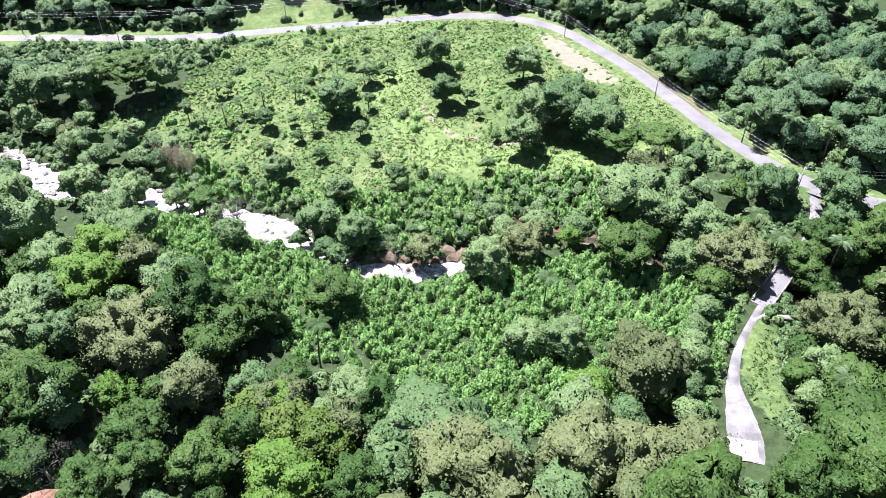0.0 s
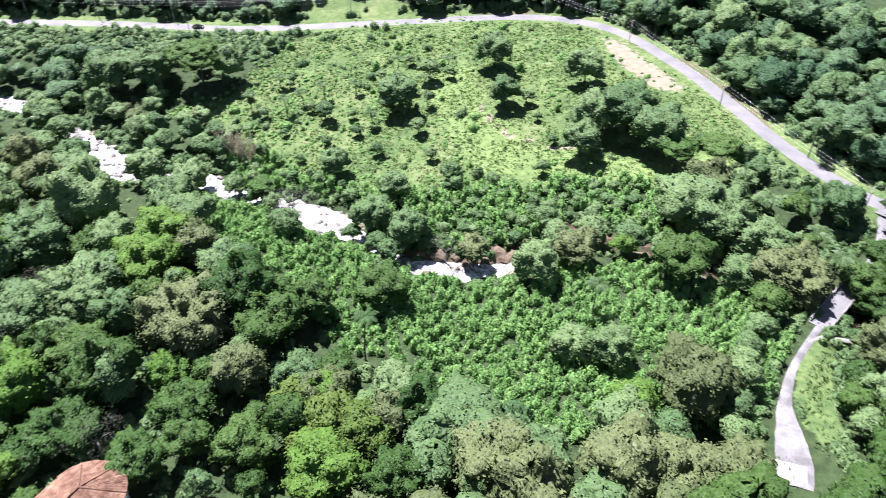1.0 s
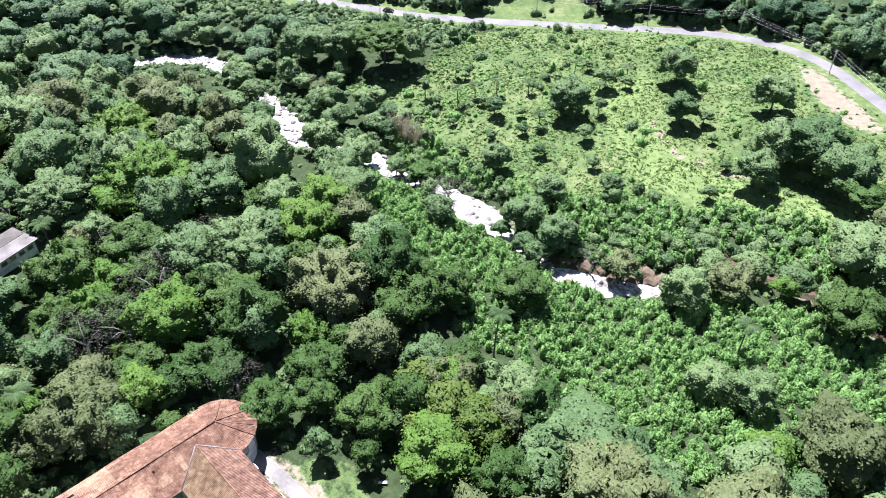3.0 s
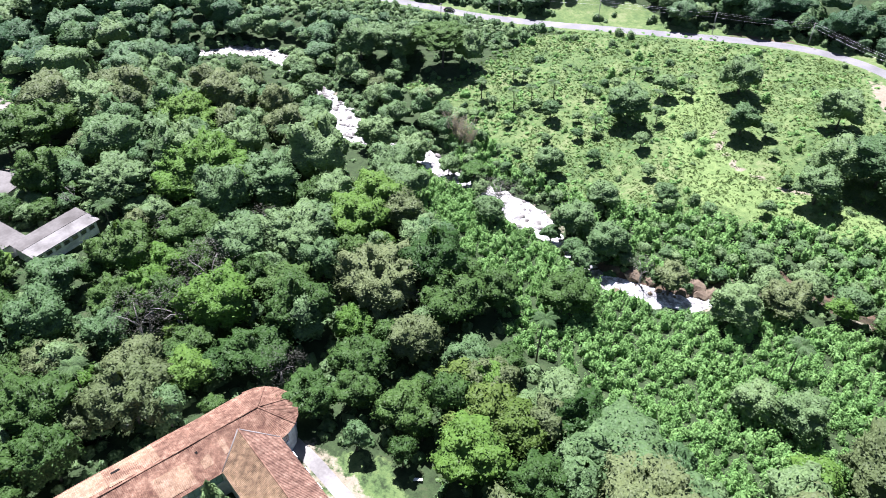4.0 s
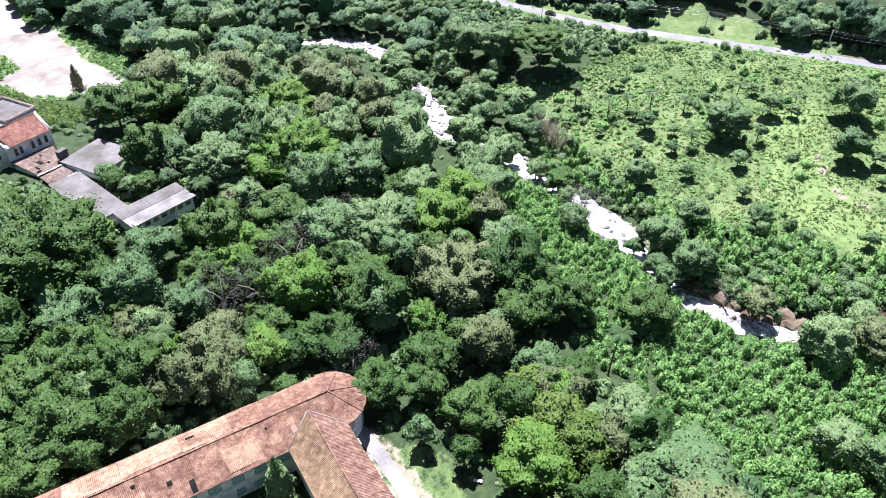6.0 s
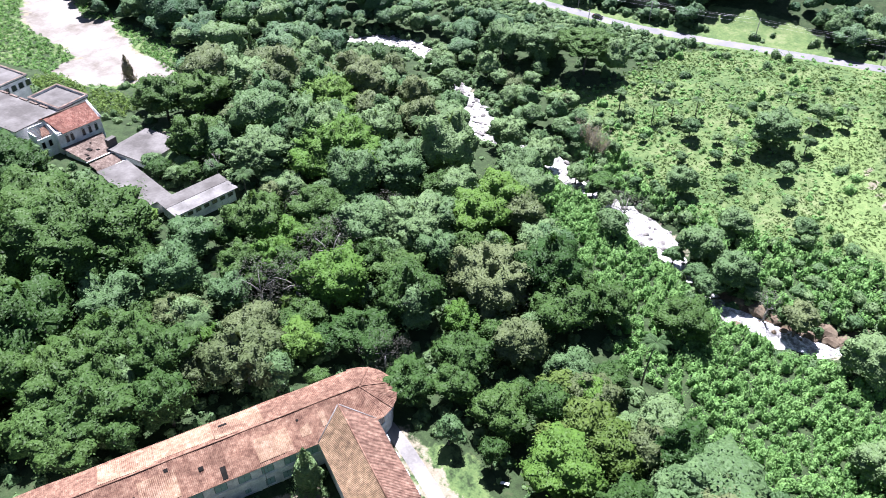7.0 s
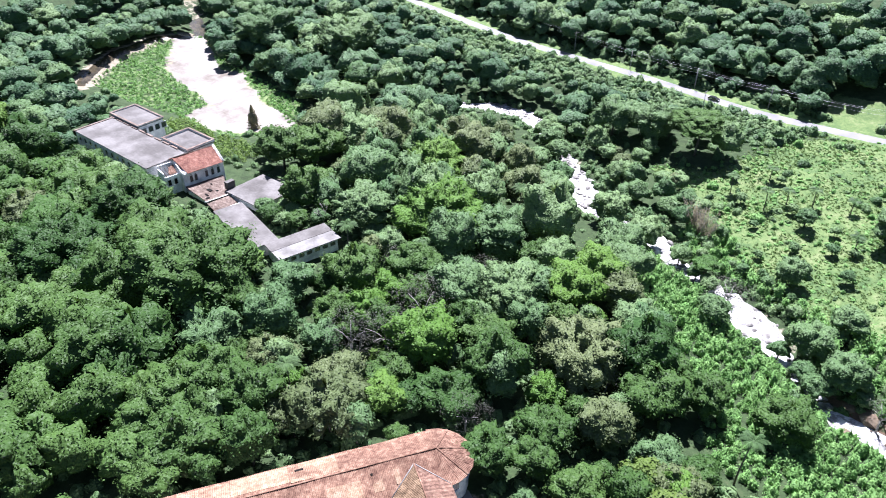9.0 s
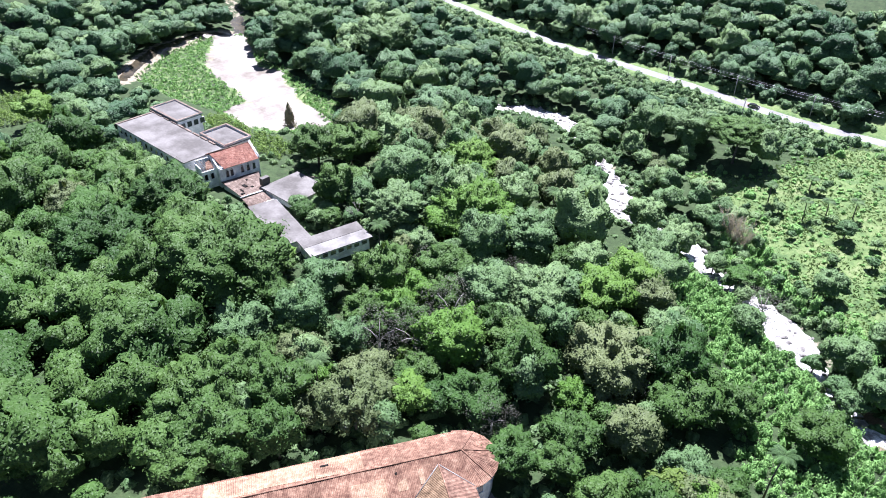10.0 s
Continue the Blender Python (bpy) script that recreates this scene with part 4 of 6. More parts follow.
    tiled([(62.6, 5.9, -1.6), (64.0, 13.2, -1.6), (54.4, 18.4, -0.6), (51.8, 6.2, -0.6)], TILE_BROWN, "roof", lean, "pinkish-brown mossy tile roof with holes")
    tiled([(68.6, 4.4, -2.1), (70.0, 11.6, -2.1), (64.9, 13.0, -1.7), (63.6, 5.4, -1.7)], TILE_BROWN, "roof", lean)
    wall_box(64.4, 6.0, -3, 68.2, 11.2, -2.3, lean, name="low_wall")
    # near-black blocks through the tiles paint the shade of gaps in the roof
    for x, y, lx, ly in ((58.4, 10.2, 1.8, 1.0), (60.2, 11.6, 0.8, 0.7), (60.0, 8.0, 1.6, 0.5), (56.0, 12.6, 0.7, 0.5), (61.6, 7.2, 0.8, 1.2)):
        z = -0.6 - 1.0 * (x - 52.6) / 10.6
        part("roof_hole", box(x - lx / 2, y - ly / 2, z - 0.3, x + lx / 2, y + ly / 2, z + 0.17), OPENING_SHADE, lean, "near-black plate standing for the shade where tiles are missing")
    for a, b in (((63.0, 5.2, -1.5), (64.4, 13.2, -1.5)), ((69.0, 3.9, -2.0), (70.4, 12.0, -2.0))):
        part("wall_coping", tube([a, b], [0.2, 0.2], 4), PLASTER, lean)
    part("chimney", box(61.6, 13.6, -1, 63.2, 16.4, 1.5, 0.05), SLAB, lean)
    flat_block("low_wing", fr, 63.4, 12.6, 78.6, 26.8, -3, -0.7, "low wing under a stained grey concrete roof")
    f2 = flat_frame(-173.6, 79.2, 0.99, -0.14)
    flat_block("annex", f2, -1.0, 0, 23.6, 8.8, -3, 0.9, "low annex under a grey concrete roof beside the trees")
    b = flat_block("annex_end", f2, 24, 4.6, 32.6, 22.2, -3, 1.0, "low white annex under a pale fibre-cement roof",
                   windows=[((32.22, 6.2 + 2.35 * i, -0.9), (1, 0), 1.5, 1.1) for i in range(7)])
    part("roof_sheet", box(23.7, 4.3, 1.02, 28.2, 22.5, 1.16), SLAB, b)
    part("roof_sheet", box(28.3, 4.3, 1.02, 33.0, 22.5, 1.12), SHEET, b, "paler fibre-cement sheets")


def bridge():
    a, b = Vector((83.2, 134.4, -4)), Vector((71.6, 120.6, -4))
    way = (b - a).normalized()
    f = Matrix(((way.x, -way.y, 0, a.x), (way.y, way.x, 0, a.y), (0, 0, 1, -4.0), (0, 0, 0, 1)))
    br = tagged(empty("bridge", f), "narrow concrete bridge with parapets over the river", "bridge")
    n = (b - a).length
    part("deck", box(-1, -2.3, -0.5, n + 1, 2.3, 0.12, 0.05), ASPHALT, br)
    for s in (-1, 1):
        part("rail", box(-0.5, s * 2.2 - 0.12, 0.95, n + 0.5, s * 2.2 + 0.12, 1.15, 0.03), CONCRETE, br)
        part("kerb", box(-0.5, s * 2.15 - 0.15, 0.12, n + 0.5, s * 2.15 + 0.15, 0.4, 0.03), CONCRETE, br)
        for i in range(9):
            x = i * n / 8
            part("post", box(x - 0.1, s * 2.2 - 0.1, 0.35, x + 0.1, s * 2.2 + 0.1, 0.98), CONCRETE, br)
    for x in (0.3, n - 0.3):
        part("abutment", box(x - 0.8, -2.2, -5.5, x + 0.8, 2.2, -0.48), CONCRETE, br)


long_house()
convent()
bridge()
# ---- trees: x, y and crown radius of those that stand out ----
BRIGHT = [(-147, 74, 3.4), (-79, 121, 7.6), (-62.6, 92, 4.6), (27.4, 90.9, 4.5), (31.1, 143.1, 3.2), (-90, 82.7, 8), (-84.8, 65.8, 5.1), (-110.2, 89.9, 5.5), (-26.8, 70.5, 7), (-121.4, 119.4, 12),
          (-280.8, 53.9, 7.1), (-88, 118.2, 4.8), (-147.3, 141.6, 9.5)]
DARKS = [(90.5, 139, 5.2), (86, 126.5, 4.6), (97, 143.5, 4.8), (72.5, 137.5, 4.4), (102, 136, 6.0), (-224, 66.2, 5.5), (-234.5, 64.5, 4.6), (-190.5, 70.5, 5.0), (-46.7, 105.5, 7.5), (-54.9, 82.9, 5.6), (-42, 75.5, 5.4), (-53, 76, 4.8), (-24.4, 119.4, 6.2), (43.4, 134.5, 7.3), (60, 123.3, 4.4), (55.9, 151, 9.3), (84.3, 155.8, 5.7),
         (84.2, 132.7, 6), (77.5, 88.3, 7.8), (-141.4, 55.9, 15), (-186.8, 62.2, 11), (-172.9, 37.9, 12.2), (-189.4, 113.3, 8.3), (-107.8, 125.1, 9.7), (-88.9, 108.7, 8.7), (-96.4, 99.3, 7.3),
         (-182, 121.5, 8.3), (-60.2, 70.5, 5.2)]
FAR_DARKS = [(-117.8, 219, 9.1), (-131.3, 214.9, 8.1), (-97.1, 165.1, 6.1), (-84, 148, 7), (-84.6, 163.6, 5.3), (37.2, 196.5, 9.5), (45, 186.4, 8.5), (23.3, 186.4, 6.1), (26.1, 222.9, 6.8),
             (0.5, 212.2, 5.3), (-3.3, 236.3, 6.7), (-32.8, 207.7, 7), (12.5, 178.3, 2.3), (-52.5, 143.5, 4.2), (27.3, 196.8, 7), (99.8, 151.2, 7), (-295.5, 176.7, 14), (-254.3, 191.2, 14),
             (-270, 160, 6)]
MIDS = [(-213, 67.5, 4.4), (-203.5, 70.5, 4.4), (-197.5, 71.5, 4.2), (49.4, 100.5, 4.0), (46.6, 93, 3.6), (51.5, 106, 3.0), (57.4, 116.5, 3.4), (53.8, 111, 3.0), (45.2, 86, 3.4), (-86.2, 115, 6.6), (-85.4, 104.4, 5.1), (-9.6, 79.2, 4.9), (24.4, 105, 5.2), (16.6, 106.5, 4.7), (9.6, 131.7, 5.9), (15.5, 146.5, 4.2), (24.5, 149, 4.4), (33, 146, 4.4), (41.5, 144.5, 4.0), (12.5, 153.5, 3.4), (63.9, 143, 6.9), (56.5, 133.6, 5.3), (76.4, 99.9, 4.6), (70.5, 91, 3.6),
        (-31.1, 149.7, 5.7), (-141, 192.5, 4.8), (-133.5, 187.5, 4.4), (-148, 197, 4.0), (-22, 144, 5.6), (-28.4, 163.3, 4.5), (-46.8, 173.6, 4.7), (-13.6, 171.4, 3.3), (-141.6, 108.1, 8.7), (-106.6, 67.4, 5), (-128.2, 74.4, 6.2), (33.2, 84.7, 4.1),
        (-177.2, 136.3, 8.4), (-54.9, 200.8, 3.1), (-24.6, 224.8, 3.7)]
BANK = [(-25.5, 138.2, 3.4), (-29.5, 142, 3.0), (-60.5, 156.5, 3.0), (-36.5, 146, 2.6), (-73, 163.5, 3.2), (-99, 170, 3.6), (-104, 173, 3), (-145, 199, 4), (-150, 203.5, 4), (-66, 160, 2.6)]
OLIVES = [(-61.4, 102.4, 9.8), (-71.3, 130.5, 6.5), (1.2, 74.4, 8.1), (38.7, 95.5, 8.1), (32.8, 74.8, 7.2), (42.4, 75, 7.2), (19.4, 138.8, 5.4), (67.7, 132.5, 9), (82.7, 107.8, 8.7), (-5.1, 138.8, 4.4),
          (-93.5, 62.4, 6.4), (-48.7, 92, 5.9), (-206.6, 40.7, 7.2)]
GOLDS = [(-28.8, 81.4, 6), (-21.5, 79.7, 5.5), (-35.9, 86, 4.1), (-31, 76.4, 3.9)]
DRIES = [(-68.8, 74, 4.8), (-53.2, 152.4, 5.8), (-12, 139.6, 3.6), (-55.6, 102.8, 4)]
SAPLINGS = [(-70.5, 218.6), (-60.5, 205), (-46.8, 201.9), (-43.8, 193.3), (-58.2, 179.6), (-39, 195.8), (-31.5, 206.2), (-25.2, 195.5), (-32.5, 236.2), (-18.4, 228.2), (-41.1, 226.5),
            (-48.6, 175), (-75, 201.8), (-82.5, 211.4), (15.7, 192.6), (20.5, 201.9), (11.1, 204.8), (35.6, 190.2), (28.2, 182.4), (7.8, 214.1), (57, 190), (-52, 188), (-36, 183), (-20, 182), (-66, 192)]
COURT = [(-168, 92, 3.2), (-163, 90.5, 3.6), (-158, 92, 3), (-154, 94, 3.6), (-160, 97, 3.2), (-152, 100, 3), (-165, 97, 2.6), (-143, 72, 3.5)]
UMBRELLAS = [(-99.9, 217.6, 10), (48.6, 178.2, 6), (58.8, 175.9, 6.5), (-63.6, 159.5, 4)]

KINDS = {
    "bright": ("fresh bright green broadleaf tree with a rounded crown", dict()),
    "dark": ("dark green broadleaf tree with a dense lobed crown", dict()),
    "mid": ("green broadleaf tree in full leaf", dict()),
    "olive": ("olive grey-green tree with a wide airy crown", dict()),
    "gold": ("yellowish green tree with large leaves", dict()),
    "dry": ("greyish half-bare tree with thin foliage", dict(open_share=1.0)),
    "umbrella": ("spreading tree with a flat feathery crown", dict(flat=1.0)),
}
protos, stands = {}, {}
for n_kind, (kind, (label, extra)) in enumerate(KINDS.items()):
    for size, (r, lobes, count, lf) in {"small": (3.6, 24, 420, 0.20), "middle": (6.0, 46, 900, 0.22), "large": (11.0, 105, 2400, 0.27)}.items():
        for variant in range(2 if size == "middle" else 1):
            big = lf * (1.5 if kind == "gold" else 0.6 if kind == "dry" else 0.9 if kind == "umbrella" else 1.0)
            share = 1.5 if kind == "dry" else 0.8 if kind == "gold" else 1.0
            name = {"dry": "half_bare_tree", "umbrella": "spreading_tree"}.get(kind, "broadleaf_tree")
            p = tree_kind(name, kind, 100 + n_kind * 17 + variant * 5 + int(r), r, 1.3 * r + 3.0, lobes, int(count * share), big, label, "tree", bark=PALE_BARK if kind == "dry" else None, **extra)
            protos[kind, size, variant] = p
            stands[kind, size, variant] = []


def plant(kind, x, y, r, rng, up=None):
    size, base = ("small", 3.6) if r < 4.6 else ("middle", 6.0) if r < 8.6 else ("large", 11.0)
    key = kind, size, rng.randint(2) if size == "middle" else 0
    s = r / base
    m = pose(x, y, spot(x, y) - 0.1, 0, 0, rng.uniform(0, 360)) @ Matrix.Diagonal((s, s, s * (up or rng.uniform(0.8, 1.35)), 1))
    stands[key].append(m)


rng = np.random.RandomState(5)
heroes = []
for kind, rows in (("bright", BRIGHT), ("dark", DARKS), ("dark", FAR_DARKS), ("mid", MIDS), ("mid", BANK), ("olive", OLIVES), ("gold", GOLDS), ("dry", DRIES), ("umbrella", UMBRELLAS)):
    for x, y, r in rows:
        plant("mid" if kind == "dark" and (y > 140 or -112 < x < -70 and 95 < y < 130) else kind, x, y, r, rng, 1.0)
        heroes.append((x, y, r))
for x, y, kind in ((-47.6, 66.8, "mid"), (-38.7, 67.4, "dark")):      # two small dense trees on the lawn
    plant(kind, x, y, 2.7, rng, 1.35)
    heroes.append((x, y, 2.7))
for x, y in SAPLINGS:
    plant("mid", x, y, float(rng.uniform(1.2, 2.6)), rng, 1.0)
for x, y, r in COURT:
    plant("mid" if r < 3.4 else "dark", x, y, r, rng, 0.85)
    heroes.append((x, y, r))
PALMS = [(-0.7, 70.7), (-102.9, 56), (-136, 97.7), (-145.3, 126), (-119.5, 150), (-240.1, 44.6), (77.4, 146.7), (67.5, 157.5), (98, 182.8), (88.5, 189.3), (114.1, 194.8), (76.9, 92.3), (94, 136),
         (80.9, 138.9), (107.2, 177.3), (100.6, 201.9)]
heroes += [(x * 0.97, y * 0.97, 3.2) for x, y in PALMS] + [(-25.5, 102.1, 4.5), (-24.6, 97.5, 4.0), (22.3, 119.8, 4.5), (21.6, 115.5, 4.0), (-76, 178, 6.0), (-79, 185, 5.0), (-73, 172, 4.0)]
heroes = np.array(heroes)


def footprint(ox, oy, ax, ay, x0, y0, x1, y1):
    m = flat_frame(ox, oy, ax, ay)
    return [tuple((m @ Vector((px, py, 0)))[:2]) for px, py in ((x0, y0), (x1, y0), (x1, y1), (x0, y1))]


BUILT = [footprint(-64.3, 61.8, -0.436, -0.900, *b) for b in ((-7, -7, 75, 7), (-1, 6, 11, 37), (44, 6, 56, 31))]
BUILT += [footprint(-246.6, 70.0, 0.994, 0.108, *b) for b in ((-2, -1, 45, 26), (42, 0, 55, 22), (50, 4, 79, 27))]
BUILT += [footprint(-173.6, 79.2, 0.99, -0.14, *b) for b in ((-2, -0.5, 24, 9), (23, 4, 34, 23))]
SEEN_ROOFS = [footprint(-64.3, 61.8, -0.436, -0.900, *b) for b in ((-7, -7, 75, 7), (-1, 6, 11, 37))] + [footprint(-246.6, 70.0, 0.994, 0.108, *b) for b in ((-2, 3, 55, 26), (50, 8, 74, 22))]
SEEN_ROOFS += [footprint(-173.6, 79.2, 0.99, -0.14, *b) for b in ((-2, 3, 24, 9), (23, 6, 34, 23))]
SEEN_RIVER = [RIVER[10:15], RIVER[16:33]]


def on_bank(x, y):
    """The brushy slope between the river and the meadow."""
    ry = np.interp(x, *np.array(RIVER, float).T)
    return (x > -75) & (x < 45) & (y > ry) & (y < ry + 40) & (inside(x, y, MEADOW) < 4)


def wooded(x, y):
    """Where trees may stand, 0 to 1."""
    ok = (near_line(x, y, ROAD) > 7.5) & ~on_bank(x, y) & (near_line(x, y, DRIVE) > 5.5) & (near_line(x, y, RIVER) > river_half(x) + 2.2)
    for ring, gap in ((MEADOW, 1), (FIELD, 1.5), (FIELD_WEST, 1), (SANDBANK, 2), (FLATS, 2), (FLATS_EAST, 1), (HEDGE, 0.5), ([(-322, 51), (-316, 62), (-296, 68), (-282, 60), (-290, 43), (-310, 42)], 0.5), (CLEARING, 0.5), (VERGE, 1.5), (GARDEN, 1), (BARE, 1), *((h, 0.5) for h in BUILT)):
        ok &= inside(x, y, ring) < -gap
    return ok


def hides(x, y, tall):
    """Whether a tree of that height would stand between the drone and road, river, sand or roofs."""
    bad = np.zeros(np.shape(x), bool)
    for k in np.linspace(0.1, 1.0, 10):
        f = 1 + k * tall / (112 - tall)
        bx, by = x * f, y * f
        bad |= ((near_line(bx, by, ROAD) < 3.2) & (bx < 99)) | (near_line(bx, by, DRIVE[3:]) < 2.4) | (near_line(bx, by, [(57.2, 92), (56, 86), (54.8, 79)]) < 5.5) | (inside(bx, by, SANDBANK) > 1) | (inside(bx, by, FLATS) > 1) | (inside(bx, by, FLATS_EAST) > 0) | (near_line(bx, by, STREAM) < 2 + 0.12 * tall)
        for piece in SEEN_RIVER:
            bad |= near_line(bx, by, piece) < river_half(bx) * 0.8 + 0.16 * tall
        for ring in SEEN_ROOFS:
            bad |= inside(bx, by, ring) > 0.5
    return bad


def scatter(x0, x1, y0, y1, step, seed, jitter=0.42):
    r = np.random.RandomState(seed)
    gx, gy = np.meshgrid(np.arange(x0, x1, step), np.arange(y0, y1, step * 0.87))
    gx = gx + (np.arange(gx.shape[0]) % 2 * step / 2)[:, None]
    return gx.ravel() + r.uniform(-jitter, jitter, gx.size) * step, gy.ravel() + r.uniform(-jitter, jitter, gx.size) * step


def stand(x, y, size, lift):
    """The trees of a scatter that may stand where they fall, with their crown radii; young ones on the bank above the bend."""
    size = np.where((x > -116) & (x < -80) & (y > 174) & (y < 210), np.minimum(size, 3.2), size)
    bearing, far = np.degrees(np.arctan2(-x, y)), np.hypot(x, y)
    keep = wooded(x, y) & (bearing > -54) & (bearing < 92) & (far > 35) & ((106 - height(x, y)) / far > np.where(bearing > 12, 0.25, 0.33))
    keep &= (inside(x, y, FIELD) < -0.65 * size) & (inside(x, y, GARDEN) < -0.7 * size) & (inside(x, y, VERGE) < -0.6 * size)
    x, y, size = x[keep], y[keep], size[keep]
    gap = np.min(np.hypot(x[:, None] - heroes[:, 0], y[:, None] - heroes[:, 1]) - 0.62 * heroes[:, 2], axis=1)
    keep = (gap > 0.42 * size) & ~hides(x, y, 2.6 * size + lift) & (np.max([inside(x, y, ring) for ring in BUILT], axis=0) < -0.9 * size)
    return x[keep], y[keep], size[keep]


def upland(x, y):
    """The slope above the road, and whatever lies far off."""
    return (y > np.interp(x, *np.array(ROAD, float).T)) | (np.hypot(x, y) > 255)


x, y = scatter(-520, 250, -30, 520, 7.3, 11, 0.6)
x, y = x[~upland(x, y)], y[~upland(x, y)]
x, y, size = stand(x, y, np.clip(rng.lognormal(1.50, 0.38, len(x)), 2.2, 7.6), 1.0)
hx, hy = scatter(-520, 250, 60, 520, 5.6, 25, 0.6)
hx, hy = hx[upland(hx, hy)], hy[upland(hx, hy)]
hx, hy, hsize = stand(hx, hy, np.clip(rng.lognormal(1.2, 0.34, len(hx)), 1.9, 5.6), 1.0)
x, y, size = np.r_[x, hx], np.r_[y, hy], np.r_[size, hsize]
close = np.argsort(np.hypot(x + 72, y - 78))
single, rest = close[:140], close[140:]
for i in single:
    # near left: darker wood, its leaf colour also taking in lens falloff
    kind = rng.choice(["mid", "dark", "olive", "bright", "dry", "gold"], p=[0.46, 0.28, 0.13, 0.07, 0.04, 0.02])
    plant("dark" if kind in ("mid", "olive") and x[i] < -34 and y[i] < 100 and rng.uniform() < 0.75 else kind, x[i], y[i], size[i], rng)
for key, ms in stands.items():
    for m in ms[1:]:
        copy_thing(protos[key], m)
    if ms:
        protos[key].matrix_basis = ms[0]
    else:
        for o in (*protos[key].children, protos[key]):
            bpy.data.objects.remove(o)


def mass(name, shapes, x, y, scale, mat, label, category, seed, sink=0.1, stretch=(0.8, 1.3)):
    """Many plants in one object: each a turned and scaled copy of one of the shapes."""
    r = np.random.RandomState(seed)
    z = height(x, y) - sink
    vs, qs, ts, ins, at = [], [], [], [], 0
    for i in range(len(x)):
        group = shapes(scale[i]) if callable(shapes) else shapes
        v, q, inner = group[r.randint(len(group))]
        a, s = r.uniform(0, 6.283), scale[i]
        c, sn, up = math.cos(a) * s, math.sin(a) * s, s * r.uniform(*stretch)
        vs.append(np.stack([v[:, 0] * c - v[:, 1] * sn + x[i], v[:, 0] * sn + v[:, 1] * c + y[i], v[:, 2] * up + z[i]], 1))
        qs.append(q + at)
        ts.append(np.full(len(v), r.uniform()))
        ins.append(inner)
        at += len(v)
    me = quads(name, np.concatenate(vs), np.concatenate(qs), mat, np.concatenate(ts), inner=np.concatenate(ins))
    return tagged(new(name, me), label, category, kind="stuff")


def wood_shape(seed, lobes, count, size, cores):
    v, q, inner = dome(seed, 1.0, 0.78, lobes, count, size, -0.45, cores, 0.66, (0.78, 1.07))
    return v + np.array([0, 0, 1.1]), q, inner


rest = np.array(rest)
d, turn = np.hypot(x[rest], y[rest]), np.degrees(np.arctan2(-x[rest], y[rest]))
north = y[rest] > np.interp(x[rest], *np.array(ROAD, float).T)
shape_sets = {}
for fine, k in (("near", 1.0), ("far", 0.34)):
    shape_sets[fine] = [[wood_shape(300 + 10 * n + j, max(7, int(lobes * k ** 0.4)), int(count * k), size * k ** -0.42, ((16, 8), (20, 9), (26, 11))[n] if fine == "near" else ((12, 6), (14, 7), (18, 8))[n]) for j in range(5)]
                        for n, (lobes, count, size) in enumerate(((13, 120, 0.066), (18, 200, 0.050), (28, 360, 0.040)))]


def sized(fine):
    """Fuller crowns for the larger trees."""
    return lambda s: shape_sets[fine][0 if s < 4.0 else 1 if s < 6.3 else 2]


mid_shapes, far_shapes = sized("near"), sized("far")
for name, pick, shapes, kind, label in (
        ("driveside_woods", (d < 250) & ~north & (turn < -24), mid_shapes, "dark", "dark green broadleaf wood beside the driveway"),
        ("woods", (d < 250) & ~north & (turn >= 56), mid_shapes, "dark", "dense green broadleaf wood on the valley floor"),
        ("valley_woods", (d < 250) & ~north & (turn < 56) & (turn >= -24), mid_shapes, "mid", "sunlit green broadleaf wood along the river"),
        ("far_woods", (d >= 250) & ~north, far_shapes, "wood", "distant dense green wood beyond the river"),
        ("hillside_woods", (d < 300) & north, mid_shapes, "wood", "dense green wood on the slope above the road"),
        ("far_hillside_woods", (d >= 300) & north, far_shapes, "wood", "distant dense wood high on the slope")):
    i = rest[pick]
    if len(i):
        s = np.random.RandomState(len(i)).permutation(len(i))
        a = i[s[: int(len(s) * 0.72)]]
        b = i[s[int(len(s) * 0.72):]]
        mass(name, shapes, x[a], y[a], size[a] * 1.15, LEAF[kind], label, "woods", 41)
        mass(name, shapes, x[b], y[b], size[b] * 1.15, LEAF[{"woods": "umbrella", "valley_woods": "olive", "driveside_woods": "olive"}.get(name, "mid")], label, "woods", 43)


# ---- undergrowth, shrub field and grass ----
def plume(seed, stems, tall, size, along=7, slim=0.42, spread=0.62, body=0.0):
    """A leafy shoot: leaves all the way up leaning stems."""
    r = np.random.RandomState(seed)
    p, w = [], []
    for k in range(stems):
        a, lean = r.uniform(0, 6.283), r.uniform(0.1, 0.4)
        base = np.array([math.cos(a), math.sin(a), 0]) * r.uniform(0.05, 0.5)
        h = tall * r.uniform(0.65, 1.1)
        for i in range(along):
            s = (i + r.uniform(0.2, 0.8)) / along
            out = (1.08 - s) * spread
            b = r.uniform(0, 6.283)
            p.append(base + np.array([math.cos(a) * lean * h * s * s + math.cos(b) * out, math.sin(a) * lean * h * s * s + math.sin(b) * out, h * (0.15 + 0.85 * s)]))
            w.append((math.cos(b) * 0.7, math.sin(b) * 0.7, 1.0))
    v, q = leaves(r, np.array(p), np.array(w), size, slim)
    if not body:
        return v, q, np.zeros(len(q))
    g, round_faces = bowl(7, (0.0, 0.5, 0.95, 1.4))
    g = g * r.uniform(0.75, 1.2, (len(g), 1)) * np.array([body, body, tall * 0.7]) + np.array([0, 0, tall * 0.12])
    whole, faces = join([(v, q), (g, round_faces)])
    return whole, faces, np.r_[np.zeros(len(q)), np.ones(len(round_faces))]


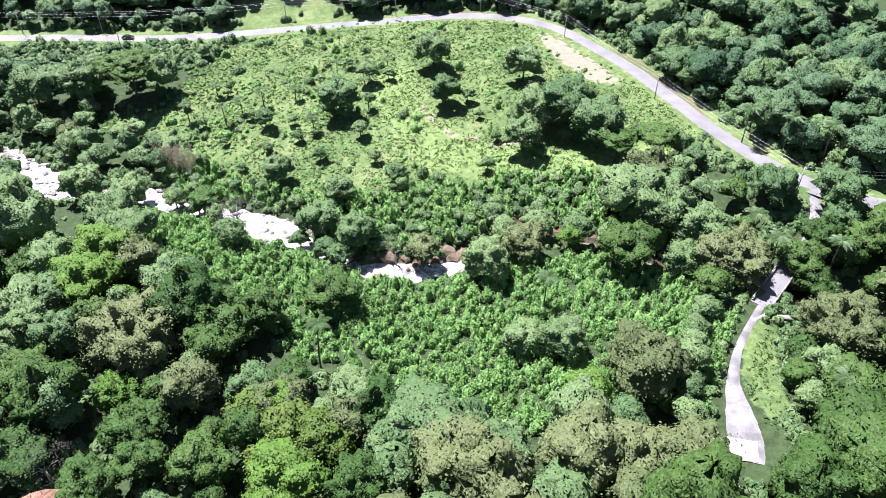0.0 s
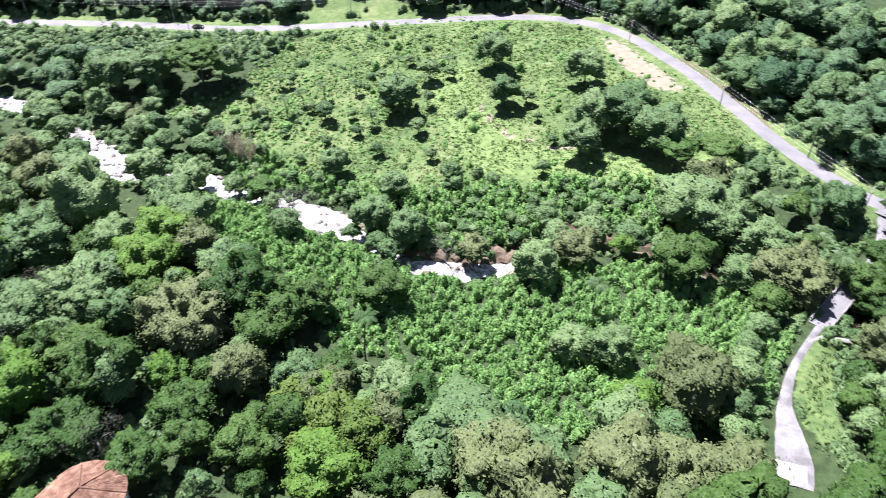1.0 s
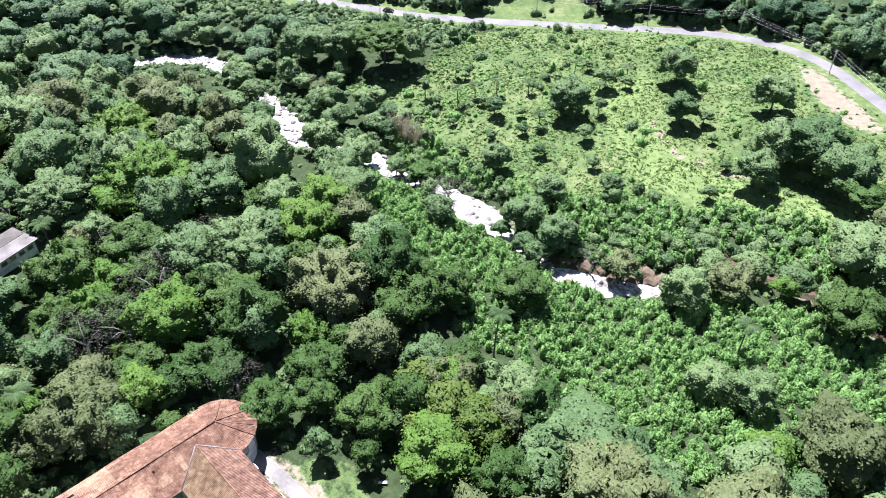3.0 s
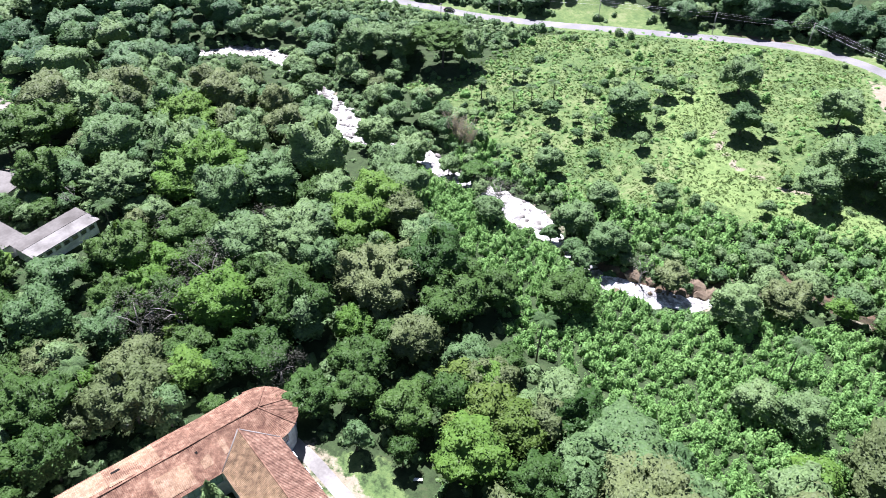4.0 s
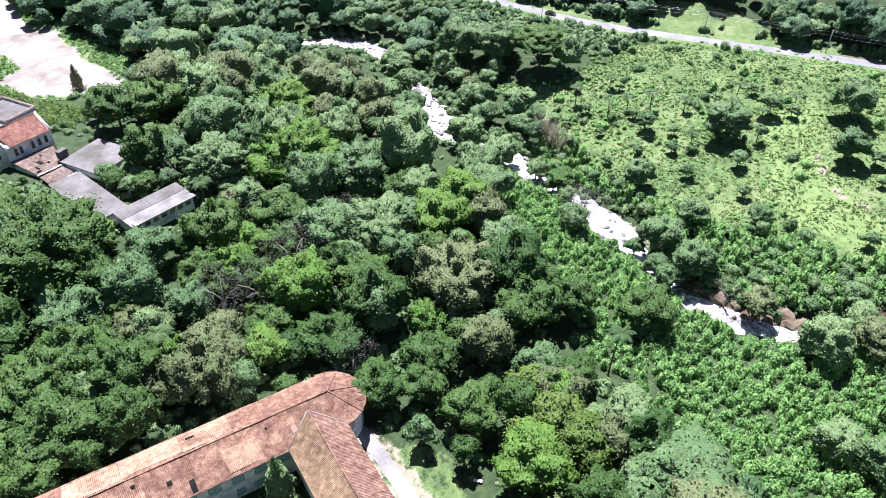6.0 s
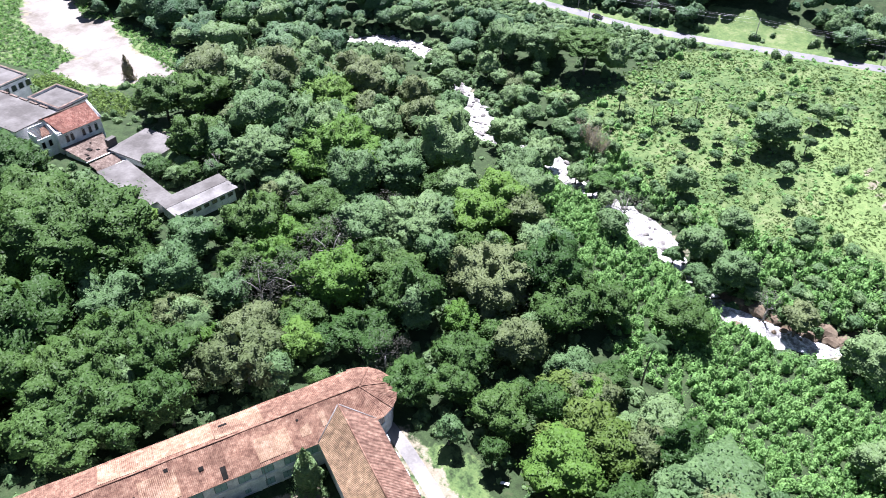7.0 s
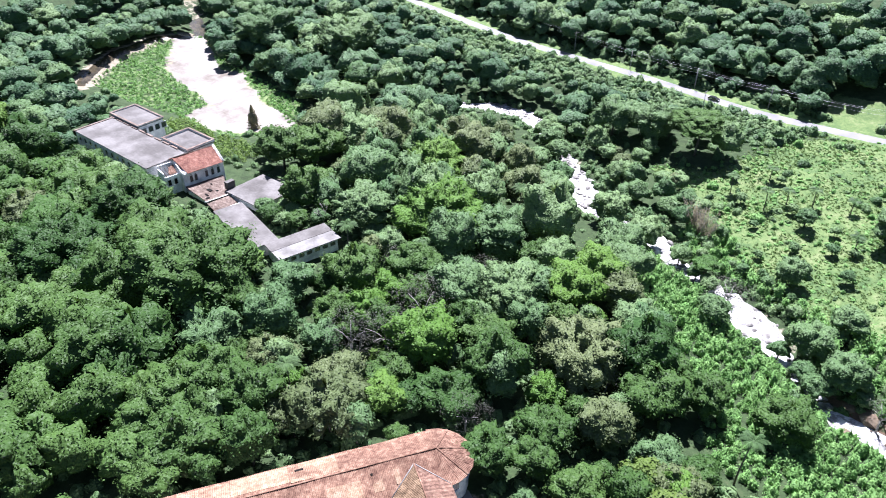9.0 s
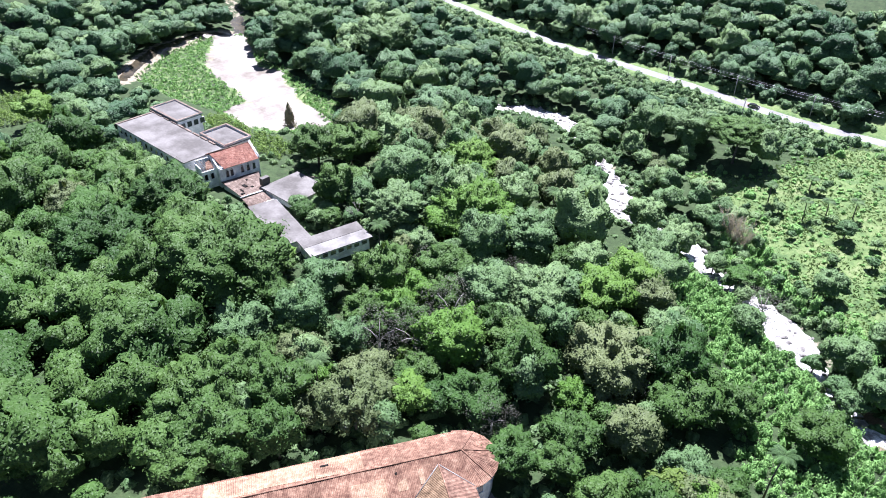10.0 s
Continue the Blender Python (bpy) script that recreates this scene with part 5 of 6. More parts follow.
def bush(seed, count, size):
    r = np.random.RandomState(seed)
    d = r.normal(0, 1, (count, 3))
    d[:, 2] = np.abs(d[:, 2])
    d /= np.linalg.norm(d, axis=1, keepdims=True)
    lump = 1 + 0.28 * np.sin(3 * d[:, 0] + seed) + 0.22 * np.sin(4 * d[:, 1] + 2 * seed)
    v, q = leaves(r, d * lump[:, None] * np.array([1, 1, 0.95]) * r.uniform(0.82, 1.1, (count, 1)), d + np.array([0, 0, 0.3]), size)
    g, round_faces = bowl(9, (-0.1, 0.35, 0.8, 1.2, 1.5))
    lump = 1 + 0.28 * np.sin(3 * g[:, 0] + seed) + 0.22 * np.sin(4 * g[:, 1] + 2 * seed)
    whole, faces = join([(v, q), (g * lump[:, None] * 0.86 * r.uniform(0.9, 1.08, (len(g), 1)) * np.array([1, 1, 0.95]), round_faces)])
    return whole, faces, np.r_[np.zeros(len(q)), np.ones(len(round_faces))]


r = np.random.RandomState(8)
plumes = [plume(500 + k, 6, 2.8, 0.27, 9, 0.32, 0.85, 0.95) for k in range(8)]
fx, fy = scatter(-90, 70, 80, 165, 1.7, 12, 0.95)
d1, d2 = inside(fx, fy, FIELD), inside(fx, fy, FIELD_WEST)
k = ((d1 > -1.5) | (d2 > -1.0)) & (near_line(fx, fy, RIVER) > river_half(fx) + 0.8) & (near_line(fx, fy, DRIVE) > np.where(fy > 95, 2.0, 5.4))
k &= np.min(np.hypot(fx[:, None] - heroes[:, 0], fy[:, None] - heroes[:, 1]) - 0.35 * heroes[:, 2], axis=1) > 0
k &= ~hides(fx, fy, 2.0)
fx, fy = fx[k], fy[k]
mass("shrub_field", plumes, fx, fy, 0.78 + 0.3 * waves(fx, fy, 22, 51) * 0.6 + r.uniform(-0.2, 0.4, len(fx)), LEAF["field"], "dense field of bright green leafy shrubs by the river", "shrubs", 52, stretch=(0.8, 1.3))

# rank growth on the flats by the sandbank
lx, ly = scatter(-365, -205, 92, 175, 2.0, 20, 0.55)
near = np.maximum.reduce([inside(lx, ly, FLATS), inside(lx, ly, FLATS_EAST), 2.0 - np.abs(inside(lx, ly, SANDBANK) + 3.0)])
k = (near > 0) & (inside(lx, ly, SANDBANK) < -1.2) & (near_line(lx, ly, STREAM) > 3.0) & (np.hypot(lx + 231, ly - 127) > 4)
mass("flats_growth", [plume(580 + j, 3, 0.9, 0.34) for j in range(5)], lx[k], ly[k], r.uniform(0.7, 1.5, k.sum()), LEAF["field"], "rank green growth on the river flats", "growth", 57)

hx, hy = scatter(-325, -200, 40, 118, 1.8, 22, 0.5)
west = [(-322, 51), (-316, 62), (-296, 68), (-282, 60), (-290, 43), (-310, 42)]
k = (inside(hx, hy, HEDGE) > -0.8) | (inside(hx, hy, west) > 0)
mass("yellow_scrub", [plume(590 + j, 4, 2.0, 0.36) for j in range(4)], hx[k], hy[k], r.uniform(0.7, 1.3, k.sum()), LEAF["hedge"], "yellowish green scrub behind the hall", "scrub", 58)

# thickets on the river's far bank
tx, ty = scatter(-78, 62, 138, 195, 2.3, 13, 0.55)
ryv = np.interp(tx, *np.array(RIVER, float).T)
k = (ty > ryv + river_half(tx) + 2.0) & (inside(tx, ty, MEADOW) < 2.0 + 4 * waves(tx, ty, 16, 71)) & (ty < ryv + 38) & (waves(tx, ty, 12, 72) > -0.75)
tx, ty = tx[k], ty[k]
tall = [plume(540 + j, 8, 3.4, 0.26, 9, 0.45, 0.85, 0.95) for j in range(5)]
lush = waves(tx, ty, 9, 73) > -0.25
mass("bank_bushes", [wood_shape(480 + j, 9, 70, 0.11, (12, 6)) for j in range(5)], tx[~lush], ty[~lush], r.uniform(1.0, 2.3, (~lush).sum()), LEAF["mid"], "rounded green bushes and young trees on the river bank", "bushes", 60)
tx, ty = tx[lush], ty[lush]
mass("river_thicket", tall, tx, ty, r.uniform(0.8, 1.35, len(tx)), LEAF["field"], "tall bright green thicket on the river bank", "thicket", 53)

bushes = [bush(560 + j, 18, 0.19) for j in range(6)]
ux, uy = scatter(-340, 140, 20, 330, 6.2, 14, 0.55)
b = np.degrees(np.arctan2(-ux, uy))
k = wooded(ux, uy) & (b > -50) & (b < 84) & (np.hypot(ux, uy) < 265)
mass("undergrowth", [bush(570 + j, 12, 0.26) for j in range(5)], ux[k], uy[k], r.uniform(1.0, 2.3, k.sum()), LEAF["mid"], "low green undergrowth between the trees", "undergrowth", 54)
# closer growth on the open ground about the long house
vx, vy = scatter(-200, -20, 5, 105, 3.5, 26, 0.55)
vx, vy = vx[vy > -0.2 * vx - 12], vy[vy > -0.2 * vx - 12]
k = wooded(vx, vy)
mass("house_undergrowth", [bush(576 + j, 12, 0.26) for j in range(4)], vx[k], vy[k], r.uniform(0.7, 1.7, k.sum()), LEAF["mid"], "low leafy undergrowth behind the long house", "undergrowth", 66)
# bushes that hang over the river's edges
wx, wy = scatter(-215, 60, 125, 215, 2.2, 18, 0.55)
off = near_line(wx, wy, RIVER) - river_half(wx)
south = wy < np.interp(wx, *np.array(RIVER, float).T)
ragged = 1.6 * waves(wx, wy, 9, 74)
k = (off > np.where(south, 0.9, -0.4) + ragged) & (off < 6) & (r.uniform(size=wx.size) < np.where(wx < -58, 0.9, 0.75))
mass("river_bushes", bushes, wx[k], wy[k], r.uniform(0.7, 1.9, k.sum()), LEAF["mid"], "green bushes overhanging the river bank", "bushes", 56)
# bushes that line the driveway and its yard
qx, qy = scatter(42, 112, 66, 160, 2.1, 23, 0.5)
k = (near_line(qx, qy, DRIVE) > np.where(qy < 94, np.where(qx < 56, 5.4, 6.6), 2.2)) & (near_line(qx, qy, DRIVE) < 11) & (inside(qx, qy, VERGE) < 0.2) & (near_line(qx, qy, RIVER) > river_half(qx) + 0.5) & (near_line(qx, qy, ROAD) > 7)
mass("driveside_bushes", bushes, qx[k], qy[k], r.uniform(0.8, 1.9, k.sum()), LEAF["mid"], "leafy green bushes lining the driveway and yard", "bushes", 59)
# scrub along the road's lower edge
ex, ey = scatter(-300, 135, 140, 295, 2.8, 15, 0.5)
dr = near_line(ex, ey, ROAD)
below = ey < np.interp(ex, *np.array(ROAD, float).T)
k = (dr > np.where(below, 5.6, 6.6)) & (inside(ex, ey, BARE) < -0.5) & (dr < np.where(below, np.where(ex > 40, 13, 26), np.where(ex > 45, 20, 11))) & (inside(ex, ey, MEADOW) < -2) & ((inside(ex, ey, CLEARING) < 0) | (r.uniform(size=ex.size) < 0.22)) & (near_line(ex, ey, DRIVE) > 3.6) & ((ex > 40) | (ey > 225))
mass("roadside_scrub", bushes, ex[k], ey[k], r.uniform(1.0, 2.6, k.sum()), LEAF["mid"], "green scrub on the slope below the road", "scrub", 55)


def tuft(seed):
    r = np.random.RandomState(seed)
    n = 5
    a = r.uniform(0, 6.283, n)
    p = np.stack([np.cos(a) * 0.25, np.sin(a) * 0.25, np.full(n, 0.10)], 1)
    v, q = leaves(r, p, np.stack([np.cos(a), np.sin(a), np.full(n, 0.9)], 1), 0.20, 0.36)
    return v, q, np.zeros(n)


gx, gy = scatter(-115, 78, 75, 285, 1.05, 16, 0.5)
k = (inside(gx, gy, MEADOW) > -3) | (inside(gx, gy, VERGE) > -1) | ((inside(gx, gy, GARDEN) > 0) & (r.uniform(size=gx.size) < 0.5))
k &= (inside(gx, gy, BARE) < -1 + r.uniform(-2, 3, gx.size)) & (near_line(gx, gy, DRIVE) > 2.6) & (near_line(gx, gy, ROAD) > 5.2) & (waves(gx, gy, 20, 61) + r.uniform(-0.9, 0.9, gx.size) > -0.45)
mass("meadow_grass", [tuft(600 + j) for j in range(6)], gx[k], gy[k], r.uniform(0.9, 2.5, k.sum()), LEAF["grass"], "sunlit bright green meadow grass in tufts", "grass", 62)

# small scrub that breaks up the meadow
sx, sy = scatter(-114, 70, 160, 276, 2.3, 19, 0.55)
k = (inside(sx, sy, MEADOW) > -4) & (r.uniform(size=sx.size) < 0.46 + 0.5 * waves(sx, sy, 26, 64) - 0.0035 * (sx + 20)) & ~((sx > -10) & (sx < 12) & (sy > 176) & (sy < 232))
mass("meadow_scrub", bushes, sx[k], sy[k], r.uniform(0.25, 0.9, k.sum()), LEAF["field"], "small scattered scrub in the meadow grass", "scrub", 65, stretch=(0.5, 1.3))

# single shrubs dotted over the meadow
shrub_shapes = []
for j in range(6):
    v, q, inner = bush(640 + j, 60, 0.15)
    shrub_shapes.append(quads("foliage", v, q, LEAF["mid" if j % 2 else "field"], inner=inner))
mx, my = scatter(-112, 70, 163, 275, 4.6, 17, 0.55)
k = (inside(mx, my, MEADOW) > 0) & (r.uniform(size=mx.size) < 0.48 + 0.5 * waves(mx, my, 45, 63) - 0.004 * (mx + 20))
k &= ~((mx > -8) & (mx < 14) & (my > 176) & (my < 222))
for i in np.flatnonzero(k):
    s = r.choice([0.5, 0.8, 1.2, 2.0], p=[0.3, 0.35, 0.22, 0.13])
    base = empty("meadow_shrub", pose(mx[i], my[i], spot(mx[i], my[i]) - 0.08, 0, 0, r.uniform(0, 360)) @ Matrix.Diagonal((s, s, s * r.uniform(0.8, 1.5), 1)))
    shared("foliage", shrub_shapes[r.randint(6)], base)
    tagged(base, "low rounded green shrub in the meadow grass", "shrub", "shrubs in the meadow")


# ---- palms, conifers, bamboo, bare trees ----
def palm(x, y, tall, reach, seed, lean=0.4, label="slender palm with a feathery crown", group=""):
    p = empty("palm_tree", pose(x, y, spot(x, y) - 0.1))
    rr = np.random.RandomState(seed)
    a = rr.uniform(0, 6.283)
    top = Vector((math.cos(a) * lean, math.sin(a) * lean, tall))
    t = tube([(0, 0, -0.4), (top.x * 0.1, top.y * 0.1, tall * 0.35), (top.x * 0.45, top.y * 0.45, tall * 0.7), top], [0.22, 0.16, 0.14, 0.13], 7)
    part("trunk", t, BARK, p)
    v, q = palm_top(seed, 20, reach)
    shared("crown", quads("crown", v + np.array(top[:]), q, LEAF["palm"]), p)
    tagged(p, label, "palm", group)


palm(-25.5, 102.1, 12.0, 3.1, 701, 0.9, "tall slender palm with a thin bent trunk")
palm(22.3, 119.8, 9.5, 3.2, 702, 0.4, "tall slender palm with a thin bent trunk")
for i, (px, py) in enumerate([(-74.1, 218.8), (-64.2, 209.6), (-57.8, 212.7), (-35.8, 229.3), (-18.9, 234.1), (-23.8, 209.8), (-25.4, 218.4), (-68, 203), (-48, 216), (-40, 199), (-80, 205)]):
    palm(px, py, 4.5 + 0.7 * (i % 4), 2.5, 710 + i, 0.3, "small meadow palm with a ragged crown", "palms in the meadow")
for i, (px, py) in enumerate(PALMS):
    palm(px * 0.97, py * 0.97, 11.5, 3.5, 740 + i, 0.3, "forest palm with long arching fronds", "palms in the wood")


def conifer(x, y, tall, r, kind, seed, label):
    p = empty("conifer", pose(x, y, spot(x, y) - 0.1))
    part("trunk", tube([(0, 0, -0.4), (0, 0, tall * 0.95)], [0.2, 0.04], 6), BARK, p)
    rr = np.random.RandomState(seed)
    n = 1500
    s = rr.uniform(0, 1, n) ** 1.3
    a = rr.uniform(0, 6.283, n)
    out = r * (1 - s) ** 0.75 * (0.75 + 0.25 * np.sin(5 * a + 9 * s)) * rr.uniform(0.8, 1.08, n)
    c = np.stack([np.cos(a) * out, np.sin(a) * out, 0.5 + s * (tall - 0.6)], 1)
    v, q = leaves(rr, c, np.stack([np.cos(a), np.sin(a), np.full(n, 0.45)], 1), 0.26)
    core = BALL_V * np.array([r * 0.62, r * 0.62, tall * 0.36]) + np.array([0, 0, tall * 0.40])
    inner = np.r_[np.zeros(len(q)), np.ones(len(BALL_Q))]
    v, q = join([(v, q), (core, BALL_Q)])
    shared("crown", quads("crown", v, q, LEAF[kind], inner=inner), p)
    tagged(p, label, "conifer")


conifer(-61.6, 45.0, 12.0, 3.9, "mid", 801, "dark green cypress in the courtyard")
conifer(-231.0, 127.5, 9.5, 3.0, "bamboo", 803, "brownish conical conifer beside the sandbank")
conifer(-196.0, 155.0, 15.0, 4.0, "mid", 805, "tall pale green conifer above the wood")


def bamboo(x, y, seed):
    p = empty("bamboo_clump", pose(x, y, spot(x, y) - 0.1))
    rr = np.random.RandomState(seed)
    bm = bmesh.new()
    pts, ways = [], []
    for k in range(30):
        a, o = rr.uniform(0, 6.283), rr.uniform(0, 1.2)
        h, bend = rr.uniform(6.5, 11), rr.uniform(0.6, 3.4)
        b = Vector((math.cos(a) * o, math.sin(a) * o, 0))
        e = b + Vector((math.cos(a) * bend, math.sin(a) * bend, h))
        tube([b, b.lerp(e, 0.5) - Vector((math.cos(a), math.sin(a), 0)) * bend * 0.25, e], [0.06, 0.05, 0.02], 4, bm)
        for i in range(46):
            s = rr.uniform(0.2, 1.0)
            pts.append(b.lerp(e, s) - Vector((math.cos(a), math.sin(a), 0)) * bend * s * (1 - s) + Vector(rr.normal(0, 0.22, 3)))
            ways.append((math.cos(a), math.sin(a), 1.0))
    part("cane", bm, PALE_BARK, p)
    v, q = leaves(rr, np.array([w[:] for w in pts]), np.array(ways), 0.24, 0.25)
    shared("foliage", quads("foliage", v, q, LEAF["bamboo"]), p)
    tagged(p, "dry straw-coloured bamboo clump on the river bank", "bamboo")


for i, (bx, by) in enumerate([(-79.5, 180), (-76, 178), (-72.5, 177)]):
    bamboo(bx, by, 820 + i)


def bare_tree(x, y, tall, seed, spread=2.6):
    """A leafless, bleached tree, all branches."""
    p = empty("bare_tree", pose(x, y, spot(x, y) - 0.1))
    rr = random.Random(seed)
    bm = bmesh.new()

    def grow(a, way, length, radius, depth):
        e = a + way * length
        tube([a, a.lerp(e, 0.5) + Vector((rr.uniform(-0.1, 0.1), rr.uniform(-0.1, 0.1), 0)) * length, e], [radius, radius * 0.8, radius * 0.6], 4, bm)
        if depth:
            for _ in range(3):
                w = (way + Vector((rr.uniform(-1, 1), rr.uniform(-1, 1), rr.uniform(-0.2, 0.7))) * 0.75).normalized()
                grow(e, w, length * rr.uniform(0.55, 0.8), radius * 0.6, depth - 1)
    grow(Vector((0, 0, -0.3)), Vector((0, 0, 1)), tall * 0.4, 0.16, 4)
    part("branches", bm, PALE_BARK, p)
    tagged(p, "leafless bleached tree with bare branches", "bare tree")


for i, (bx, by, bt) in enumerate([(-160.2, 109.5, 7), (-18.2, 83.1, 7.5), (-119, 24.2, 7.5), (-102, 74, 7), (-150, 100, 7), (5, 66, 6)]):
    bare_tree(bx, by, bt, 840 + i)
# ---- poles and cables along the road ----
def pole_kind():
    p = empty("utility_pole")
    part("post", tube([(0, 0, -0.5), (0, 0, 8.3)], [0.17, 0.11], 8), POLE_GREY, p)
    part("crossarm", box(-0.9, -0.06, 7.75, 0.9, 0.06, 7.88, 0.01), BARK, p)
    for x in (-0.8, 0.0, 0.8):
        part("insulator", tube([(x, 0, 7.88), (x, 0, 8.02), (x, 0, 8.08)], [0.05, 0.07, 0.03], 6), PLASTER, p)
    part("bracket", box(-0.14, -0.2, 6.3, 0.14, -0.1, 6.9), POLE_GREY, p)
    return tagged(p, "grey concrete utility pole with a wooden crossarm", "utility pole", "poles along the road")


POLES = [(-219, 268.5), (-187.3, 266), (-157, 264), (-127.2, 264.2), (-98, 266.4), (-60, 273.5), (-18.4, 279.5), (14.7, 284), (44.6, 259.0), (66.8, 210.4), (91.8, 157.8)]
first = pole_kind()
for i, (px, py) in enumerate(POLES):
    a, b = POLES[max(i - 1, 0)], POLES[min(i + 1, len(POLES) - 1)]
    m = pose(px, py, max(spot(px, py), -0.4), 0, 0, math.degrees(math.atan2(b[1] - a[1], b[0] - a[0])) + 90)
    if i == 0:
        start = m
    else:
        copy_thing(first, m)
first.matrix_basis = start
copy_thing(first, pose(-113.9, 246.5, spot(-113.9, 246.5), 0, 0, 90))


def cable(a, b, sag, name="power_line"):
    pts = [Vector(a).lerp(Vector(b), k / 10) - Vector((0, 0, sag * 4 * (k / 10) * (1 - k / 10))) for k in range(11)]
    bm = tube(pts, [0.02] * 11, 4)
    me = bpy.data.meshes.new(name)
    bm.to_mesh(me), bm.free()
    me.materials.append(WIRE)
    tagged(new(name, me), "thin sagging power cable between the poles", "cable", "cables along the road")


for (ax, ay), (bx, by) in zip(POLES, POLES[1:] + [(150, 150)]):
    za, zb = max(spot(ax, ay), -0.4), max(spot(bx, by), -0.4)
    n = Vector((by - ay, ax - bx, 0)).normalized()
    for off, z in ((-0.8, 8.08), (0.8, 8.08), (0.15, 6.6)):
        cable((ax + n.x * off, ay + n.y * off, za + z), (bx + n.x * off, by + n.y * off, zb + z), 0.5)


# ---- a car on the road ----
def car(x, y, turn):
    c = empty("car", pose(x, y, 0.09, 0, 0, turn))
    bm = bmesh.new()
    side = [(-2.05, 0.30), (-2.1, 0.75), (-1.9, 0.98), (-1.45, 1.02), (-0.95, 1.44), (0.45, 1.46), (1.05, 1.0), (1.85, 0.86), (2.1, 0.62), (2.08, 0.30)]
    rows = []
    for yy, k in ((-0.82, 0.96), (-0.86, 1.0), (0.86, 1.0), (0.82, 0.96)):
        rows.append([bm.verts.new((px * (k if abs(yy) < 0.85 else 1), yy * (0.82 if pz > 1.2 else 1), pz)) for px, pz in side])
    for a, b in zip(rows, rows[1:]):
        for i in range(len(side)):
            j = (i + 1) % len(side)
            bm.faces.new((a[i], a[j], b[j], b[i]))
    bm.faces.new(rows[0]), bm.faces.new(rows[-1][::-1])
    bmesh.ops.recalc_face_normals(bm, faces=bm.faces)
    part("body", bm, PAINT, c)
    part("windscreen", box(0.52, -0.62, 1.06, 0.86, 0.62, 1.36), GLASS, c)
    part("rear_window", box(-1.34, -0.62, 1.08, -1.02, 0.62, 1.36), GLASS, c)
    for s in (-1, 1):
        part("side_window", box(-0.9, s * 0.76 - 0.05, 1.06, 0.5, s * 0.76 + 0.05, 1.36), GLASS, c)
        part("rear_light", box(-2.12, s * 0.65 - 0.14, 0.7, -2.04, s * 0.65 + 0.14, 0.88), RED_LAMP, c)
        part("headlight", box(2.0, s * 0.6 - 0.16, 0.62, 2.1, s * 0.6 + 0.16, 0.76), PLASTER, c)
        for wx in (-1.3, 1.3):
            w = part("wheel", tube([(wx, s * 0.72 - 0.1, 0.31), (wx, s * 0.72 + 0.1, 0.31)], [0.31, 0.31], 14), RUBBER, c)
            part("rim", tube([(wx, s * 0.83 - 0.02, 0.31), (wx, s * 0.83 + 0.02, 0.31)], [0.19, 0.19], 10), WIRE, w)
    tagged(c, "small black car driving on the pale road", "car")


car(-116.0, 258.9, 2)


# ---- rocks in the river ----
def rock_mesh(seed):
    bm = bmesh.new()
    bmesh.ops.create_icosphere(bm, subdivisions=2, radius=1)
    rr = np.random.RandomState(seed)
    s, o = rr.uniform(0.7, 1.3, 3) * np.array([1, 1, 0.45]), rr.uniform(0, 50)
    for v in bm.verts:
        k = 1 + 0.35 * noise.noise(v.co * 1.3 + Vector((o, 0, 0)))
        v.co = Vector([v.co[i] * s[i] * k for i in range(3)])
    me = bpy.data.meshes.new("boulder")
    bm.to_mesh(me), bm.free()
    return me


